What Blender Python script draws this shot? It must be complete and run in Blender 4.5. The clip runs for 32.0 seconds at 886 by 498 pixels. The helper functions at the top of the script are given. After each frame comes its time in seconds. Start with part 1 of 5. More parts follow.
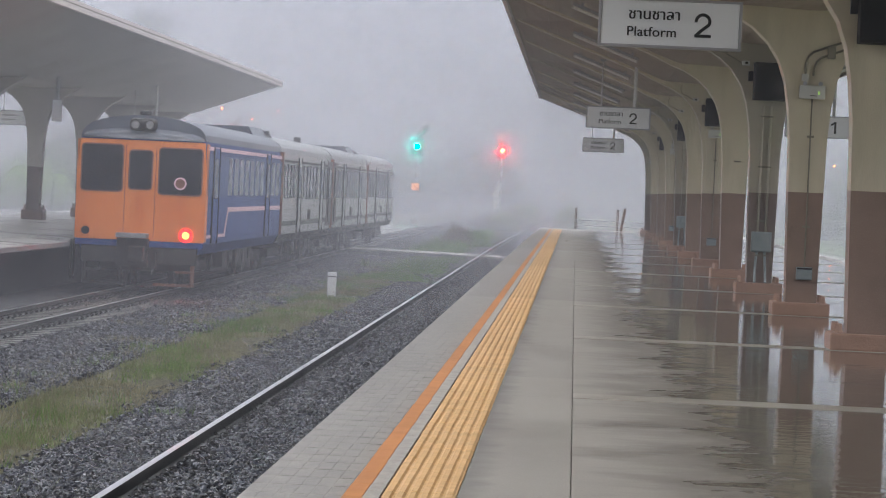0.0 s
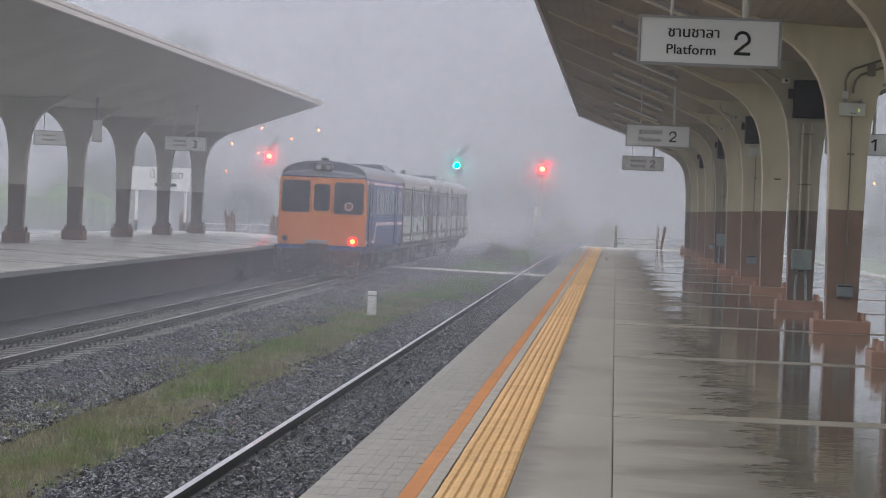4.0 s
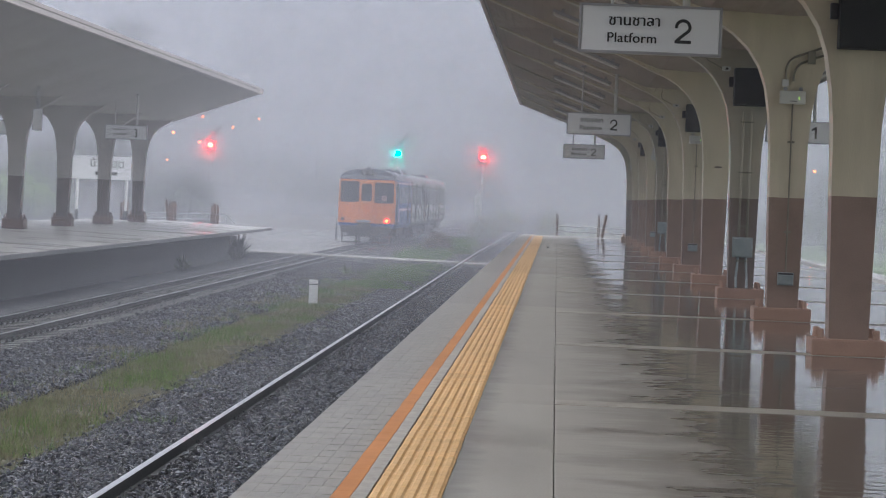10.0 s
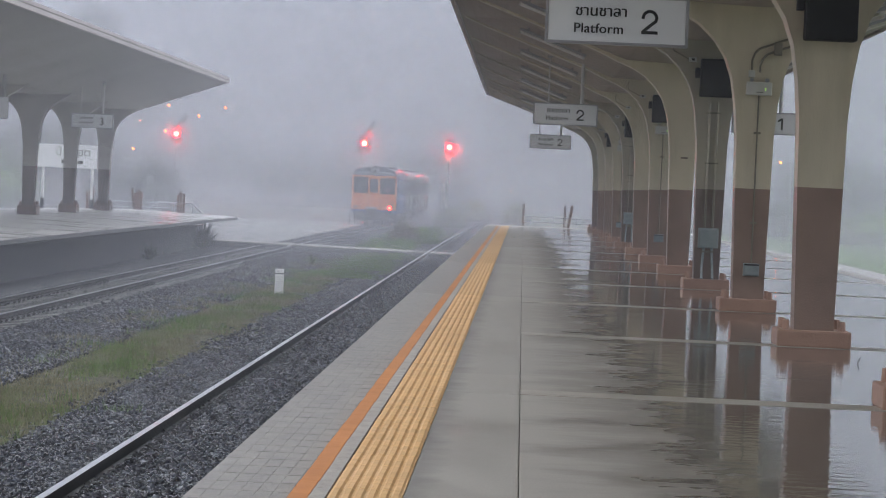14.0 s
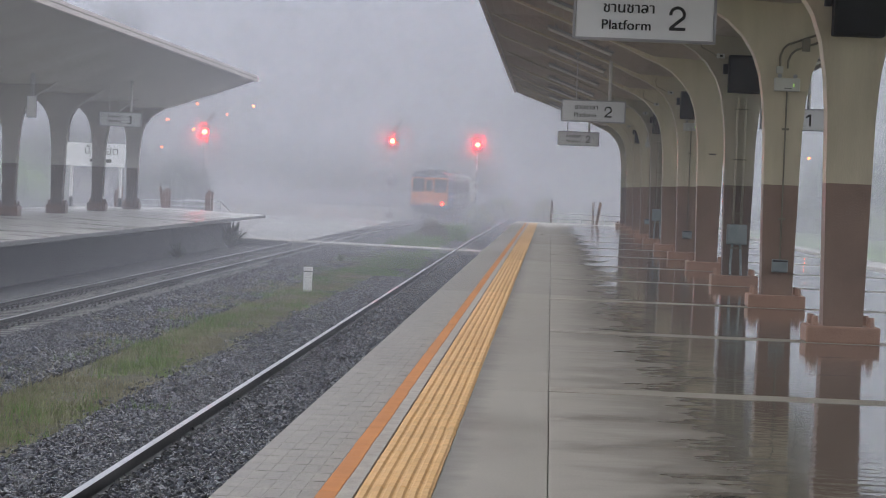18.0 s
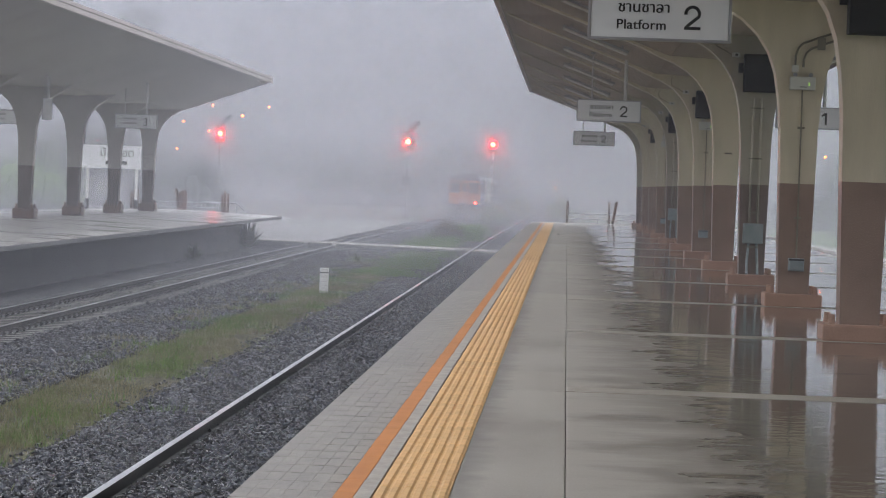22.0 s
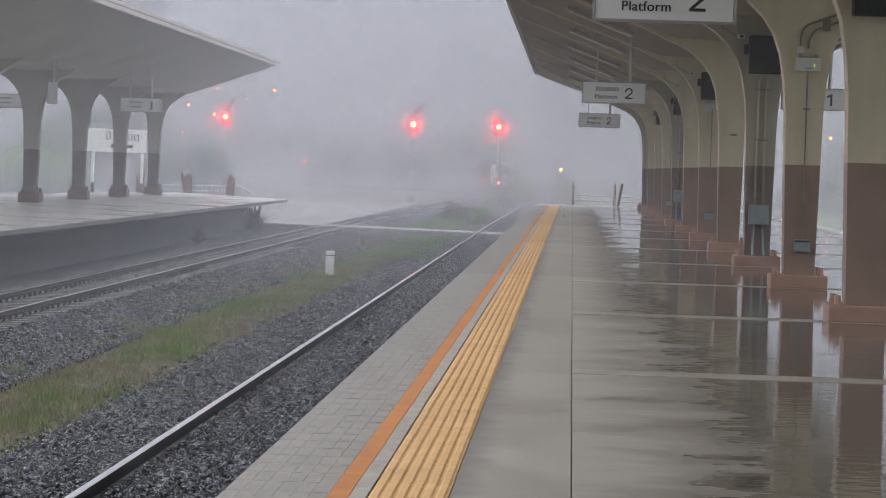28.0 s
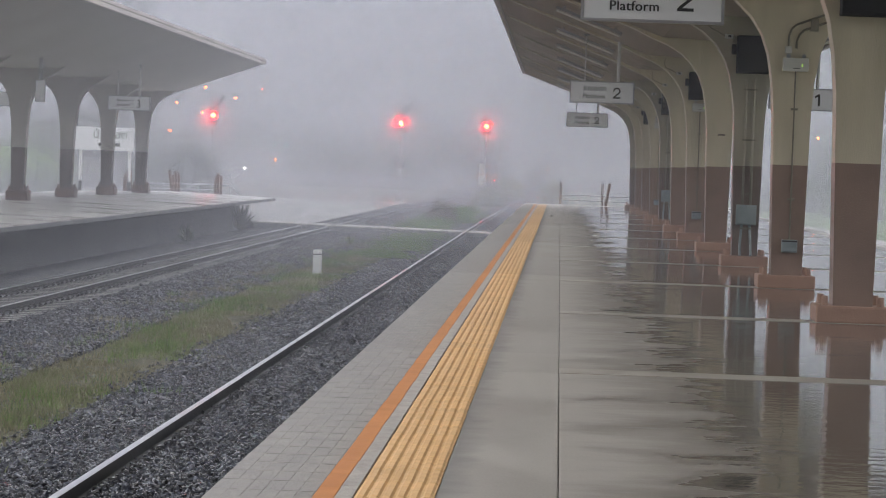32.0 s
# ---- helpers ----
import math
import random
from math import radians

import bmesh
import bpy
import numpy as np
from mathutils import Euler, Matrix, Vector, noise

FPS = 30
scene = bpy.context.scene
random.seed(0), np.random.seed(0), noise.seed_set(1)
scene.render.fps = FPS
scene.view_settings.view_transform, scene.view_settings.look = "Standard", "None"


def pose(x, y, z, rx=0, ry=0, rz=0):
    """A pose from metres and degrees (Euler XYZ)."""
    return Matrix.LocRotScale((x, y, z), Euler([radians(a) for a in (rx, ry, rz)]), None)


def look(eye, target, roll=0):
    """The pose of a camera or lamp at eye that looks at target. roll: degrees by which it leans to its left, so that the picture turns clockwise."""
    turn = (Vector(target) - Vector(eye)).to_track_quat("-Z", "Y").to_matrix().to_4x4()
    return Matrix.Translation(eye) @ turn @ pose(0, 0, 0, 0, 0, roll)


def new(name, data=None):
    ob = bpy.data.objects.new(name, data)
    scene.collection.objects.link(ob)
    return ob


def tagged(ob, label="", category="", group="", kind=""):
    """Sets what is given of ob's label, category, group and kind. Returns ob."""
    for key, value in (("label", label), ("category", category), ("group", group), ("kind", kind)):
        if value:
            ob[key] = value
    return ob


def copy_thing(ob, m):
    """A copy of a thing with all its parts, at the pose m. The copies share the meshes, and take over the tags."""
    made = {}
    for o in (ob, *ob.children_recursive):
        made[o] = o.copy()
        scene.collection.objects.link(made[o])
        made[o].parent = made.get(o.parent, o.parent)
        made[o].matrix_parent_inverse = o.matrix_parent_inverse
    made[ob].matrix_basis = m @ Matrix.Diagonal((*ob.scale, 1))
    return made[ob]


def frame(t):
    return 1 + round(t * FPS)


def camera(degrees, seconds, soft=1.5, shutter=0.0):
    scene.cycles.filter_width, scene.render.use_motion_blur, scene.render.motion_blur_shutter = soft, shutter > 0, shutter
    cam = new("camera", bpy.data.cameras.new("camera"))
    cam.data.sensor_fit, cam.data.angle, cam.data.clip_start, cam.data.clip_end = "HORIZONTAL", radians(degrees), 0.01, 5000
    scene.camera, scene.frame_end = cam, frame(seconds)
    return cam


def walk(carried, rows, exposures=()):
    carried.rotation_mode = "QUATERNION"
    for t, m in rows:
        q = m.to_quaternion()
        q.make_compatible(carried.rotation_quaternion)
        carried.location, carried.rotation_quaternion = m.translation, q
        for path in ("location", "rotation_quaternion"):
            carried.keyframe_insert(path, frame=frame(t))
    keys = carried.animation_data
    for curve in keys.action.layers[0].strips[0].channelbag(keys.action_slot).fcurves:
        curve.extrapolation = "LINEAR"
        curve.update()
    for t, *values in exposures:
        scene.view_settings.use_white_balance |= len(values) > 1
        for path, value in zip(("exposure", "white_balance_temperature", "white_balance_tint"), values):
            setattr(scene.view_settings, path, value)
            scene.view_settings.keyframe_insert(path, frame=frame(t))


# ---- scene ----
EYE = (0.0, 0.0, 1.25)
# seconds and the camera's turn in degrees; it is hand-held at one spot, with a long lens
TURNS = [
    (0, 88.988, -2.637, 2.242),
    (0.5, 89.041, -2.547, 2.238),
    (1, 89.087, -2.703, 2.315),
    (1.5, 89.099, -2.641, 2.444),
    (2, 89.160, -2.497, 2.527),
    (2.5, 89.204, -2.567, 2.621),
    (3, 89.278, -2.566, 2.771),
    (3.5, 89.277, -2.447, 2.896),
    (5.5, 89.243, -2.452, 2.967),
    (6, 89.195, -2.500, 2.954),
    (6.5, 89.170, -2.487, 2.915),
    (7, 89.131, -2.475, 2.889),
    (7.5, 89.099, -2.507, 2.858),
    (8, 89.119, -2.300, 2.795),
    (8.5, 89.181, -1.899, 2.642),
    (9, 89.201, -2.203, 2.181),
    (9.5, 89.148, -2.303, 2.065),
    (10, 89.121, -2.352, 1.923),
    (10.5, 89.109, -2.513, 1.776),
    (11, 89.053, -2.479, 1.647),
    (11.5, 89.013, -2.541, 1.483),
    (12, 89.024, -2.582, 1.379),
    (12.5, 88.991, -2.546, 1.345),
    (13, 88.989, -2.362, 1.358),
    (13.5, 88.989, -2.543, 1.337),
    (14, 88.973, -2.560, 1.352),
    (14.5, 88.950, -2.495, 1.421),
    (16.5, 88.967, -2.678, 1.573),
    (17, 88.947, -2.259, 1.657),
    (17.5, 88.957, -2.201, 1.716),
    (18, 88.908, -2.354, 1.828),
    (18.5, 88.889, -2.305, 1.917),
    (19, 88.865, -2.261, 2.005),
    (19.5, 88.871, -2.343, 2.011),
    (20, 88.882, -2.263, 2.031),
    (20.5, 88.899, -2.325, 2.046),
    (21, 88.911, -2.323, 2.093),
    (21.5, 88.913, -2.115, 2.104),
    (22, 88.905, -2.077, 2.095),
    (22.5, 88.846, -2.128, 2.106),
    (23, 88.866, -2.292, 2.092),
    (23.5, 88.885, -2.238, 2.091),
    (24, 88.887, -2.409, 2.080),
    (24.5, 88.801, -2.226, 2.159),
    (25, 88.754, -2.122, 2.224),
    (25.5, 88.741, -2.031, 2.284),
    (27.5, 88.616, -1.911, 2.242),
    (28, 88.607, -1.873, 2.188),
    (28.5, 88.656, -2.054, 2.083),
    (29, 88.664, -1.980, 2.035),
    (29.5, 88.672, -2.005, 1.991),
    (30, 88.696, -1.971, 1.952),
    (30.5, 88.706, -2.024, 1.906),
    (31, 88.695, -2.007, 1.919),
    (31.5, 88.651, -1.956, 1.971),
    (32, 88.599, -2.035, 1.980),
]
cam = camera(14.88, 32.0, soft=1.05)
walk(cam, [(t, pose(*EYE, rx, ry, rz)) for t, rx, ry, rz in TURNS], exposures=[
    (0, 0.18, 6400, 10), (2, 0.16, 6400, 10), (2.7, 0.07, 6420, 10), (3.2, 0.0, 6430, 10), (7, 0.0, 6420, 10), (9.0, 0.0, 6400, 10), (9.8, -0.02, 6220, 10), (14.5, -0.02, 6130, 9), (17, 0.0, 6250, 10), (24, 0.0, 6350, 10), (28, 0.0, 6410, 10), (32, 0.0, 6430, 10)])

# ---- sky and light: a dense overcast sky, brighter overhead than at the horizon ----
scene.cycles.transparent_max_bounces = 48
world = bpy.data.worlds.new("overcast_sky")
scene.world = world
world.use_nodes = True
wn, wl = world.node_tree.nodes, world.node_tree.links
wn.clear()
w_out, w_bg = wn.new("ShaderNodeOutputWorld"), wn.new("ShaderNodeBackground")
w_co, w_sep, w_map = wn.new("ShaderNodeTexCoord"), wn.new("ShaderNodeSeparateXYZ"), wn.new("ShaderNodeMapRange")
w_mix, w_sky, w_add = wn.new("ShaderNodeMix"), wn.new("ShaderNodeTexSky"), wn.new("ShaderNodeMix")
w_sky.sky_type, w_sky.sun_disc, w_sky.sun_elevation, w_sky.sun_rotation = "NISHITA", False, radians(36), radians(104)
w_scale = wn.new("ShaderNodeVectorMath")
w_scale.operation = "SCALE"
w_scale.inputs["Scale"].default_value = 0.08
w_mix.data_type = w_add.data_type = "RGBA"
w_map.inputs["From Min"].default_value, w_map.inputs["From Max"].default_value = 0.07, 0.78
w_mix.inputs["A"].default_value = (0.385, 0.40, 0.475, 1)
w_mix.inputs["B"].default_value = (2.9, 2.88, 2.95, 1)
w_add.inputs["Factor"].default_value = 0.06
wl.new(w_co.outputs["Generated"], w_sep.inputs[0])
wl.new(w_sep.outputs["Z"], w_map.inputs["Value"])
wl.new(w_map.outputs[0], w_mix.inputs["Factor"])
wl.new(w_sky.outputs[0], w_scale.inputs[0])
wl.new(w_mix.outputs["Result"], w_add.inputs["A"])
wl.new(w_scale.outputs[0], w_add.inputs["B"])
wl.new(w_add.outputs["Result"], w_bg.inputs["Color"])
wl.new(w_bg.outputs[0], w_out.inputs["Surface"])
sun = new("sun", bpy.data.lights.new("sun", "SUN"))
sun.data.energy, sun.data.angle, sun.data.color = 0.68, radians(50), (1.0, 0.97, 0.93)
sun.matrix_world = look((0, 0, 60), (78, 22, 0))


# ---- materials ----
def surf(name, c1, c2, scale=6.0, rough=0.6, bump=0.0, fine=60.0, metal=0.0, vary=0.0, rough2=None, coat=0.0, stretch=(1, 1, 1), spec=0.5, island=0.0, local=False):
    """A surface of two colours mixed by coarse and fine noise, with fine relief; vary: how far alike pieces differ; local: the pattern rides on the thing."""
    m = bpy.data.materials.new(name)
    m.use_nodes = True
    n, l = m.node_tree.nodes, m.node_tree.links
    b = n["Principled BSDF"]
    geo, mp = n.new("ShaderNodeNewGeometry"), n.new("ShaderNodeMapping")
    mp.inputs["Scale"].default_value = stretch
    l.new(n.new("ShaderNodeTexCoord").outputs["Object"] if local else geo.outputs["Position"], mp.inputs["Vector"])
    a, f = n.new("ShaderNodeTexNoise"), n.new("ShaderNodeTexNoise")
    a.inputs["Scale"].default_value, a.inputs["Detail"].default_value = scale, 5
    f.inputs["Scale"].default_value, f.inputs["Detail"].default_value = fine, 3
    for x in (a, f):
        l.new(mp.outputs[0], x.inputs["Vector"])
    mm = n.new("ShaderNodeMath")
    mm.operation = "MULTIPLY_ADD"
    mm.inputs[1].default_value, mm.inputs[2].default_value = 0.45, -0.1
    l.new(f.outputs["Fac"], mm.inputs[0])
    ad = n.new("ShaderNodeMath")
    ad.operation = "ADD"
    l.new(a.outputs["Fac"], ad.inputs[0])
    l.new(mm.outputs[0], ad.inputs[1])
    mr = n.new("ShaderNodeMapRange")
    mr.inputs["From Min"].default_value, mr.inputs["From Max"].default_value = 0.35, 0.9
    l.new(ad.outputs[0], mr.inputs["Value"])
    mix = n.new("ShaderNodeMix")
    mix.data_type = "RGBA"
    mix.inputs["A"].default_value, mix.inputs["B"].default_value = (*c1, 1), (*c2, 1)
    l.new(mr.outputs[0], mix.inputs["Factor"])
    col = mix.outputs["Result"]
    if vary:
        oi, hs, vm = n.new("ShaderNodeObjectInfo"), n.new("ShaderNodeHueSaturation"), n.new("ShaderNodeMapRange")
        vm.inputs["To Min"].default_value, vm.inputs["To Max"].default_value = 1 - vary, 1 + vary
        l.new(oi.outputs["Random"], vm.inputs["Value"])
        l.new(vm.outputs[0], hs.inputs["Value"])
        l.new(col, hs.inputs["Color"])
        col = hs.outputs[0]
    if island:
        hs, vm = n.new("ShaderNodeHueSaturation"), n.new("ShaderNodeMapRange")
        vm.inputs["To Min"].default_value, vm.inputs["To Max"].default_value = 1 - island, 1 + island
        l.new(geo.outputs["Random Per Island"], vm.inputs["Value"])
        l.new(vm.outputs[0], hs.inputs["Value"])
        l.new(col, hs.inputs["Color"])
        col = hs.outputs[0]
    l.new(col, b.inputs["Base Color"])
    rm = n.new("ShaderNodeMapRange")
    rm.inputs["To Min"].default_value, rm.inputs["To Max"].default_value = rough, rough if rough2 is None else rough2
    l.new(mr.outputs[0], rm.inputs["Value"])
    l.new(rm.outputs[0], b.inputs["Roughness"])
    b.inputs["Metallic"].default_value, b.inputs["Specular IOR Level"].default_value = metal, spec
    b.inputs["Coat Weight"].default_value, b.inputs["Coat Roughness"].default_value = coat, 0.12
    if bump:
        bp = n.new("ShaderNodeBump")
        bp.inputs["Strength"].default_value, bp.inputs["Distance"].default_value = bump, 0.02
        l.new(f.outputs["Fac"], bp.inputs["Height"])
        l.new(bp.outputs[0], b.inputs["Normal"])
    return m


def wet(name, dry, dark, rough_lo, rough_hi, scale, stretch, ripple=0.05, drain=None, grime=None):
    """Wet concrete: damp dark patches, films of standing water that mirror, and rougher drained areas."""
    m = bpy.data.materials.new(name)
    m.use_nodes = True
    n, l = m.node_tree.nodes, m.node_tree.links
    b = n["Principled BSDF"]
    geo, mp = n.new("ShaderNodeNewGeometry"), n.new("ShaderNodeMapping")
    mp.inputs["Scale"].default_value = stretch
    l.new(geo.outputs["Position"], mp.inputs["Vector"])
    big, mid, grain, wave = (n.new("ShaderNodeTexNoise") for _ in range(4))
    for x, s, d in ((big, scale, 4), (mid, scale * 3.5, 5), (grain, 90, 2), (wave, 7, 3)):
        x.inputs["Scale"].default_value, x.inputs["Detail"].default_value = s, d
    mid.inputs["Detail"].default_value, mid.inputs["Roughness"].default_value = 8, 0.62
    for x in (big, mid):
        l.new(mp.outputs[0], x.inputs["Vector"])
    for x in (grain, wave):
        l.new(geo.outputs["Position"], x.inputs["Vector"])
    s = n.new("ShaderNodeMath")
    s.operation = "MULTIPLY_ADD"
    s.inputs[1].default_value = 0.92
    l.new(mid.outputs["Fac"], s.inputs[0])
    l.new(big.outputs["Fac"], s.inputs[2])
    mr = n.new("ShaderNodeMapRange")
    mr.interpolation_type = "SMOOTHSTEP"
    mr.inputs["From Min"].default_value, mr.inputs["From Max"].default_value = 0.54, 1.36
    level = s.outputs[0]
    if drain:
        # the floor drains towards its edge: drier there, standing water farther in
        sx, dr, sm = n.new("ShaderNodeSeparateXYZ"), n.new("ShaderNodeMapRange"), n.new("ShaderNodeMath")
        l.new(geo.outputs["Position"], sx.inputs[0])
        l.new(sx.outputs["X"], dr.inputs["Value"])
        dr.inputs["From Min"].default_value, dr.inputs["From Max"].default_value = drain
        dr.inputs["To Min"].default_value, dr.inputs["To Max"].default_value = 0.33, -0.48
        sm.operation = "ADD"
        l.new(level, sm.inputs[0])
        l.new(dr.outputs[0], sm.inputs[1])
        level = sm.outputs[0]
    l.new(level, mr.inputs["Value"])
    mix, gm = n.new("ShaderNodeMix"), n.new("ShaderNodeMix")
    mix.data_type = gm.data_type = "RGBA"
    mix.inputs["A"].default_value, mix.inputs["B"].default_value = (*dark, 1), (*dry, 1)
    l.new(mr.outputs[0], mix.inputs["Factor"])
    gm.blend_type = "MULTIPLY"
    gm.inputs["Factor"].default_value = 0.35
    l.new(mix.outputs["Result"], gm.inputs["A"])
    gr = n.new("ShaderNodeMapRange")
    gr.inputs["From Min"].default_value, gr.inputs["From Max"].default_value, gr.inputs["To Min"].default_value = 0.3, 0.7, 0.55
    l.new(grain.outputs["Fac"], gr.inputs["Value"])
    l.new(gr.outputs[0], gm.inputs["B"])
    colour = gm.outputs["Result"]
    if grime:
        # a ragged dark dirt line along the tactile strip
        gx, ga, gb, gn, gc = n.new("ShaderNodeSeparateXYZ"), n.new("ShaderNodeMath"), n.new("ShaderNodeMapRange"), n.new("ShaderNodeTexNoise"), n.new("ShaderNodeMix")
        l.new(geo.outputs["Position"], gx.inputs[0])
        gn.inputs["Scale"].default_value, gn.inputs["Detail"].default_value = 2.6, 8
        l.new(geo.outputs["Position"], gn.inputs["Vector"])
        ga.operation = "MULTIPLY_ADD"
        ga.inputs[1].default_value = -0.24
        l.new(gn.outputs["Fac"], ga.inputs[0])
        l.new(gx.outputs["X"], ga.inputs[2])
        gb.inputs["From Min"].default_value, gb.inputs["From Max"].default_value = grime - 0.17, grime - 0.05
        gb.inputs["To Min"].default_value, gb.inputs["To Max"].default_value = 0.85, 0.0
        l.new(ga.outputs[0], gb.inputs["Value"])
        gc.data_type = "RGBA"
        gc.inputs["B"].default_value = (0.17, 0.163, 0.148, 1)
        l.new(gb.outputs[0], gc.inputs["Factor"])
        l.new(colour, gc.inputs["A"])
        colour = gc.outputs["Result"]
    l.new(colour, b.inputs["Base Color"])
    rr = n.new("ShaderNodeMapRange")
    rr.inputs["To Min"].default_value, rr.inputs["To Max"].default_value = rough_lo, rough_hi
    if drain:
        # standing water ends at a sharp shore
        rr.interpolation_type = "SMOOTHSTEP"
        rr.inputs["From Min"].default_value, rr.inputs["From Max"].default_value = 0.52, 1.05
        l.new(level, rr.inputs["Value"])
    else:
        l.new(mr.outputs[0], rr.inputs["Value"])
    l.new(rr.outputs[0], b.inputs["Roughness"])
    b.inputs["IOR"].default_value = 1.33
    bp = n.new("ShaderNodeBump")
    bp.inputs["Strength"].default_value, bp.inputs["Distance"].default_value = ripple, 0.02
    l.new(wave.outputs["Fac"], bp.inputs["Height"])
    l.new(bp.outputs[0], b.inputs["Normal"])
    return m


def glow(name, colour, strength):
    m = bpy.data.materials.new(name)
    m.use_nodes = True
    b = m.node_tree.nodes["Principled BSDF"]
    b.inputs["Base Color"].default_value = (*colour, 1)
    b.inputs["Emission Color"].default_value, b.inputs["Emission Strength"].default_value = (*colour, 1), strength
    return m


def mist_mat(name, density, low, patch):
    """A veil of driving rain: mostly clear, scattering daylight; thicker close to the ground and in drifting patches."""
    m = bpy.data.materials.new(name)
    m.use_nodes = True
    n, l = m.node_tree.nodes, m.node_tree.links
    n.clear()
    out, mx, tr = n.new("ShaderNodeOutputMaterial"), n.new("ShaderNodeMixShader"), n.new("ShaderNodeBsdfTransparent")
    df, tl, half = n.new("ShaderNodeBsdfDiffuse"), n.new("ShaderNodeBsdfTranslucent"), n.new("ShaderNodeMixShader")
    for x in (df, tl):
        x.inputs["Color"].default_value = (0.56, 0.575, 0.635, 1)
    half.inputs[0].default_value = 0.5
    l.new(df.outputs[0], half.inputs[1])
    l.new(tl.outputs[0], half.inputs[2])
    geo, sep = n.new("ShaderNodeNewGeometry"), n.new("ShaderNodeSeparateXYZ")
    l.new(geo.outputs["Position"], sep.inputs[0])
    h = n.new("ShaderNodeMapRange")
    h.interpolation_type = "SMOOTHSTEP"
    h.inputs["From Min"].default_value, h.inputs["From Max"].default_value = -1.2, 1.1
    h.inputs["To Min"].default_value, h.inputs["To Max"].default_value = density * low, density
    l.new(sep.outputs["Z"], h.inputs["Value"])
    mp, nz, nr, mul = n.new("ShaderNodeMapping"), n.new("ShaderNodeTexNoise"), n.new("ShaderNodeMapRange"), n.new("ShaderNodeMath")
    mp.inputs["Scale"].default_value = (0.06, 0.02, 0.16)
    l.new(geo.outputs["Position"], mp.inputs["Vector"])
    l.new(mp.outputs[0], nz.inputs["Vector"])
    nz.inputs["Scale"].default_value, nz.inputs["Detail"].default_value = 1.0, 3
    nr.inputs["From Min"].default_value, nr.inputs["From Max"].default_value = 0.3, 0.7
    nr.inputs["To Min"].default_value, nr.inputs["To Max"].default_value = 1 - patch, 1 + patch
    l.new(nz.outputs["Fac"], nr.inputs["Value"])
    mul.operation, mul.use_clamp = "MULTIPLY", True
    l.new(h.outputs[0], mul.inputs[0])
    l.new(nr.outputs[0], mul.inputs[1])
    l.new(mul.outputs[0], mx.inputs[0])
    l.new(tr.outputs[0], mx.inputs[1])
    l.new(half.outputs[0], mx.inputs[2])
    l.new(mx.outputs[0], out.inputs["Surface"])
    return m


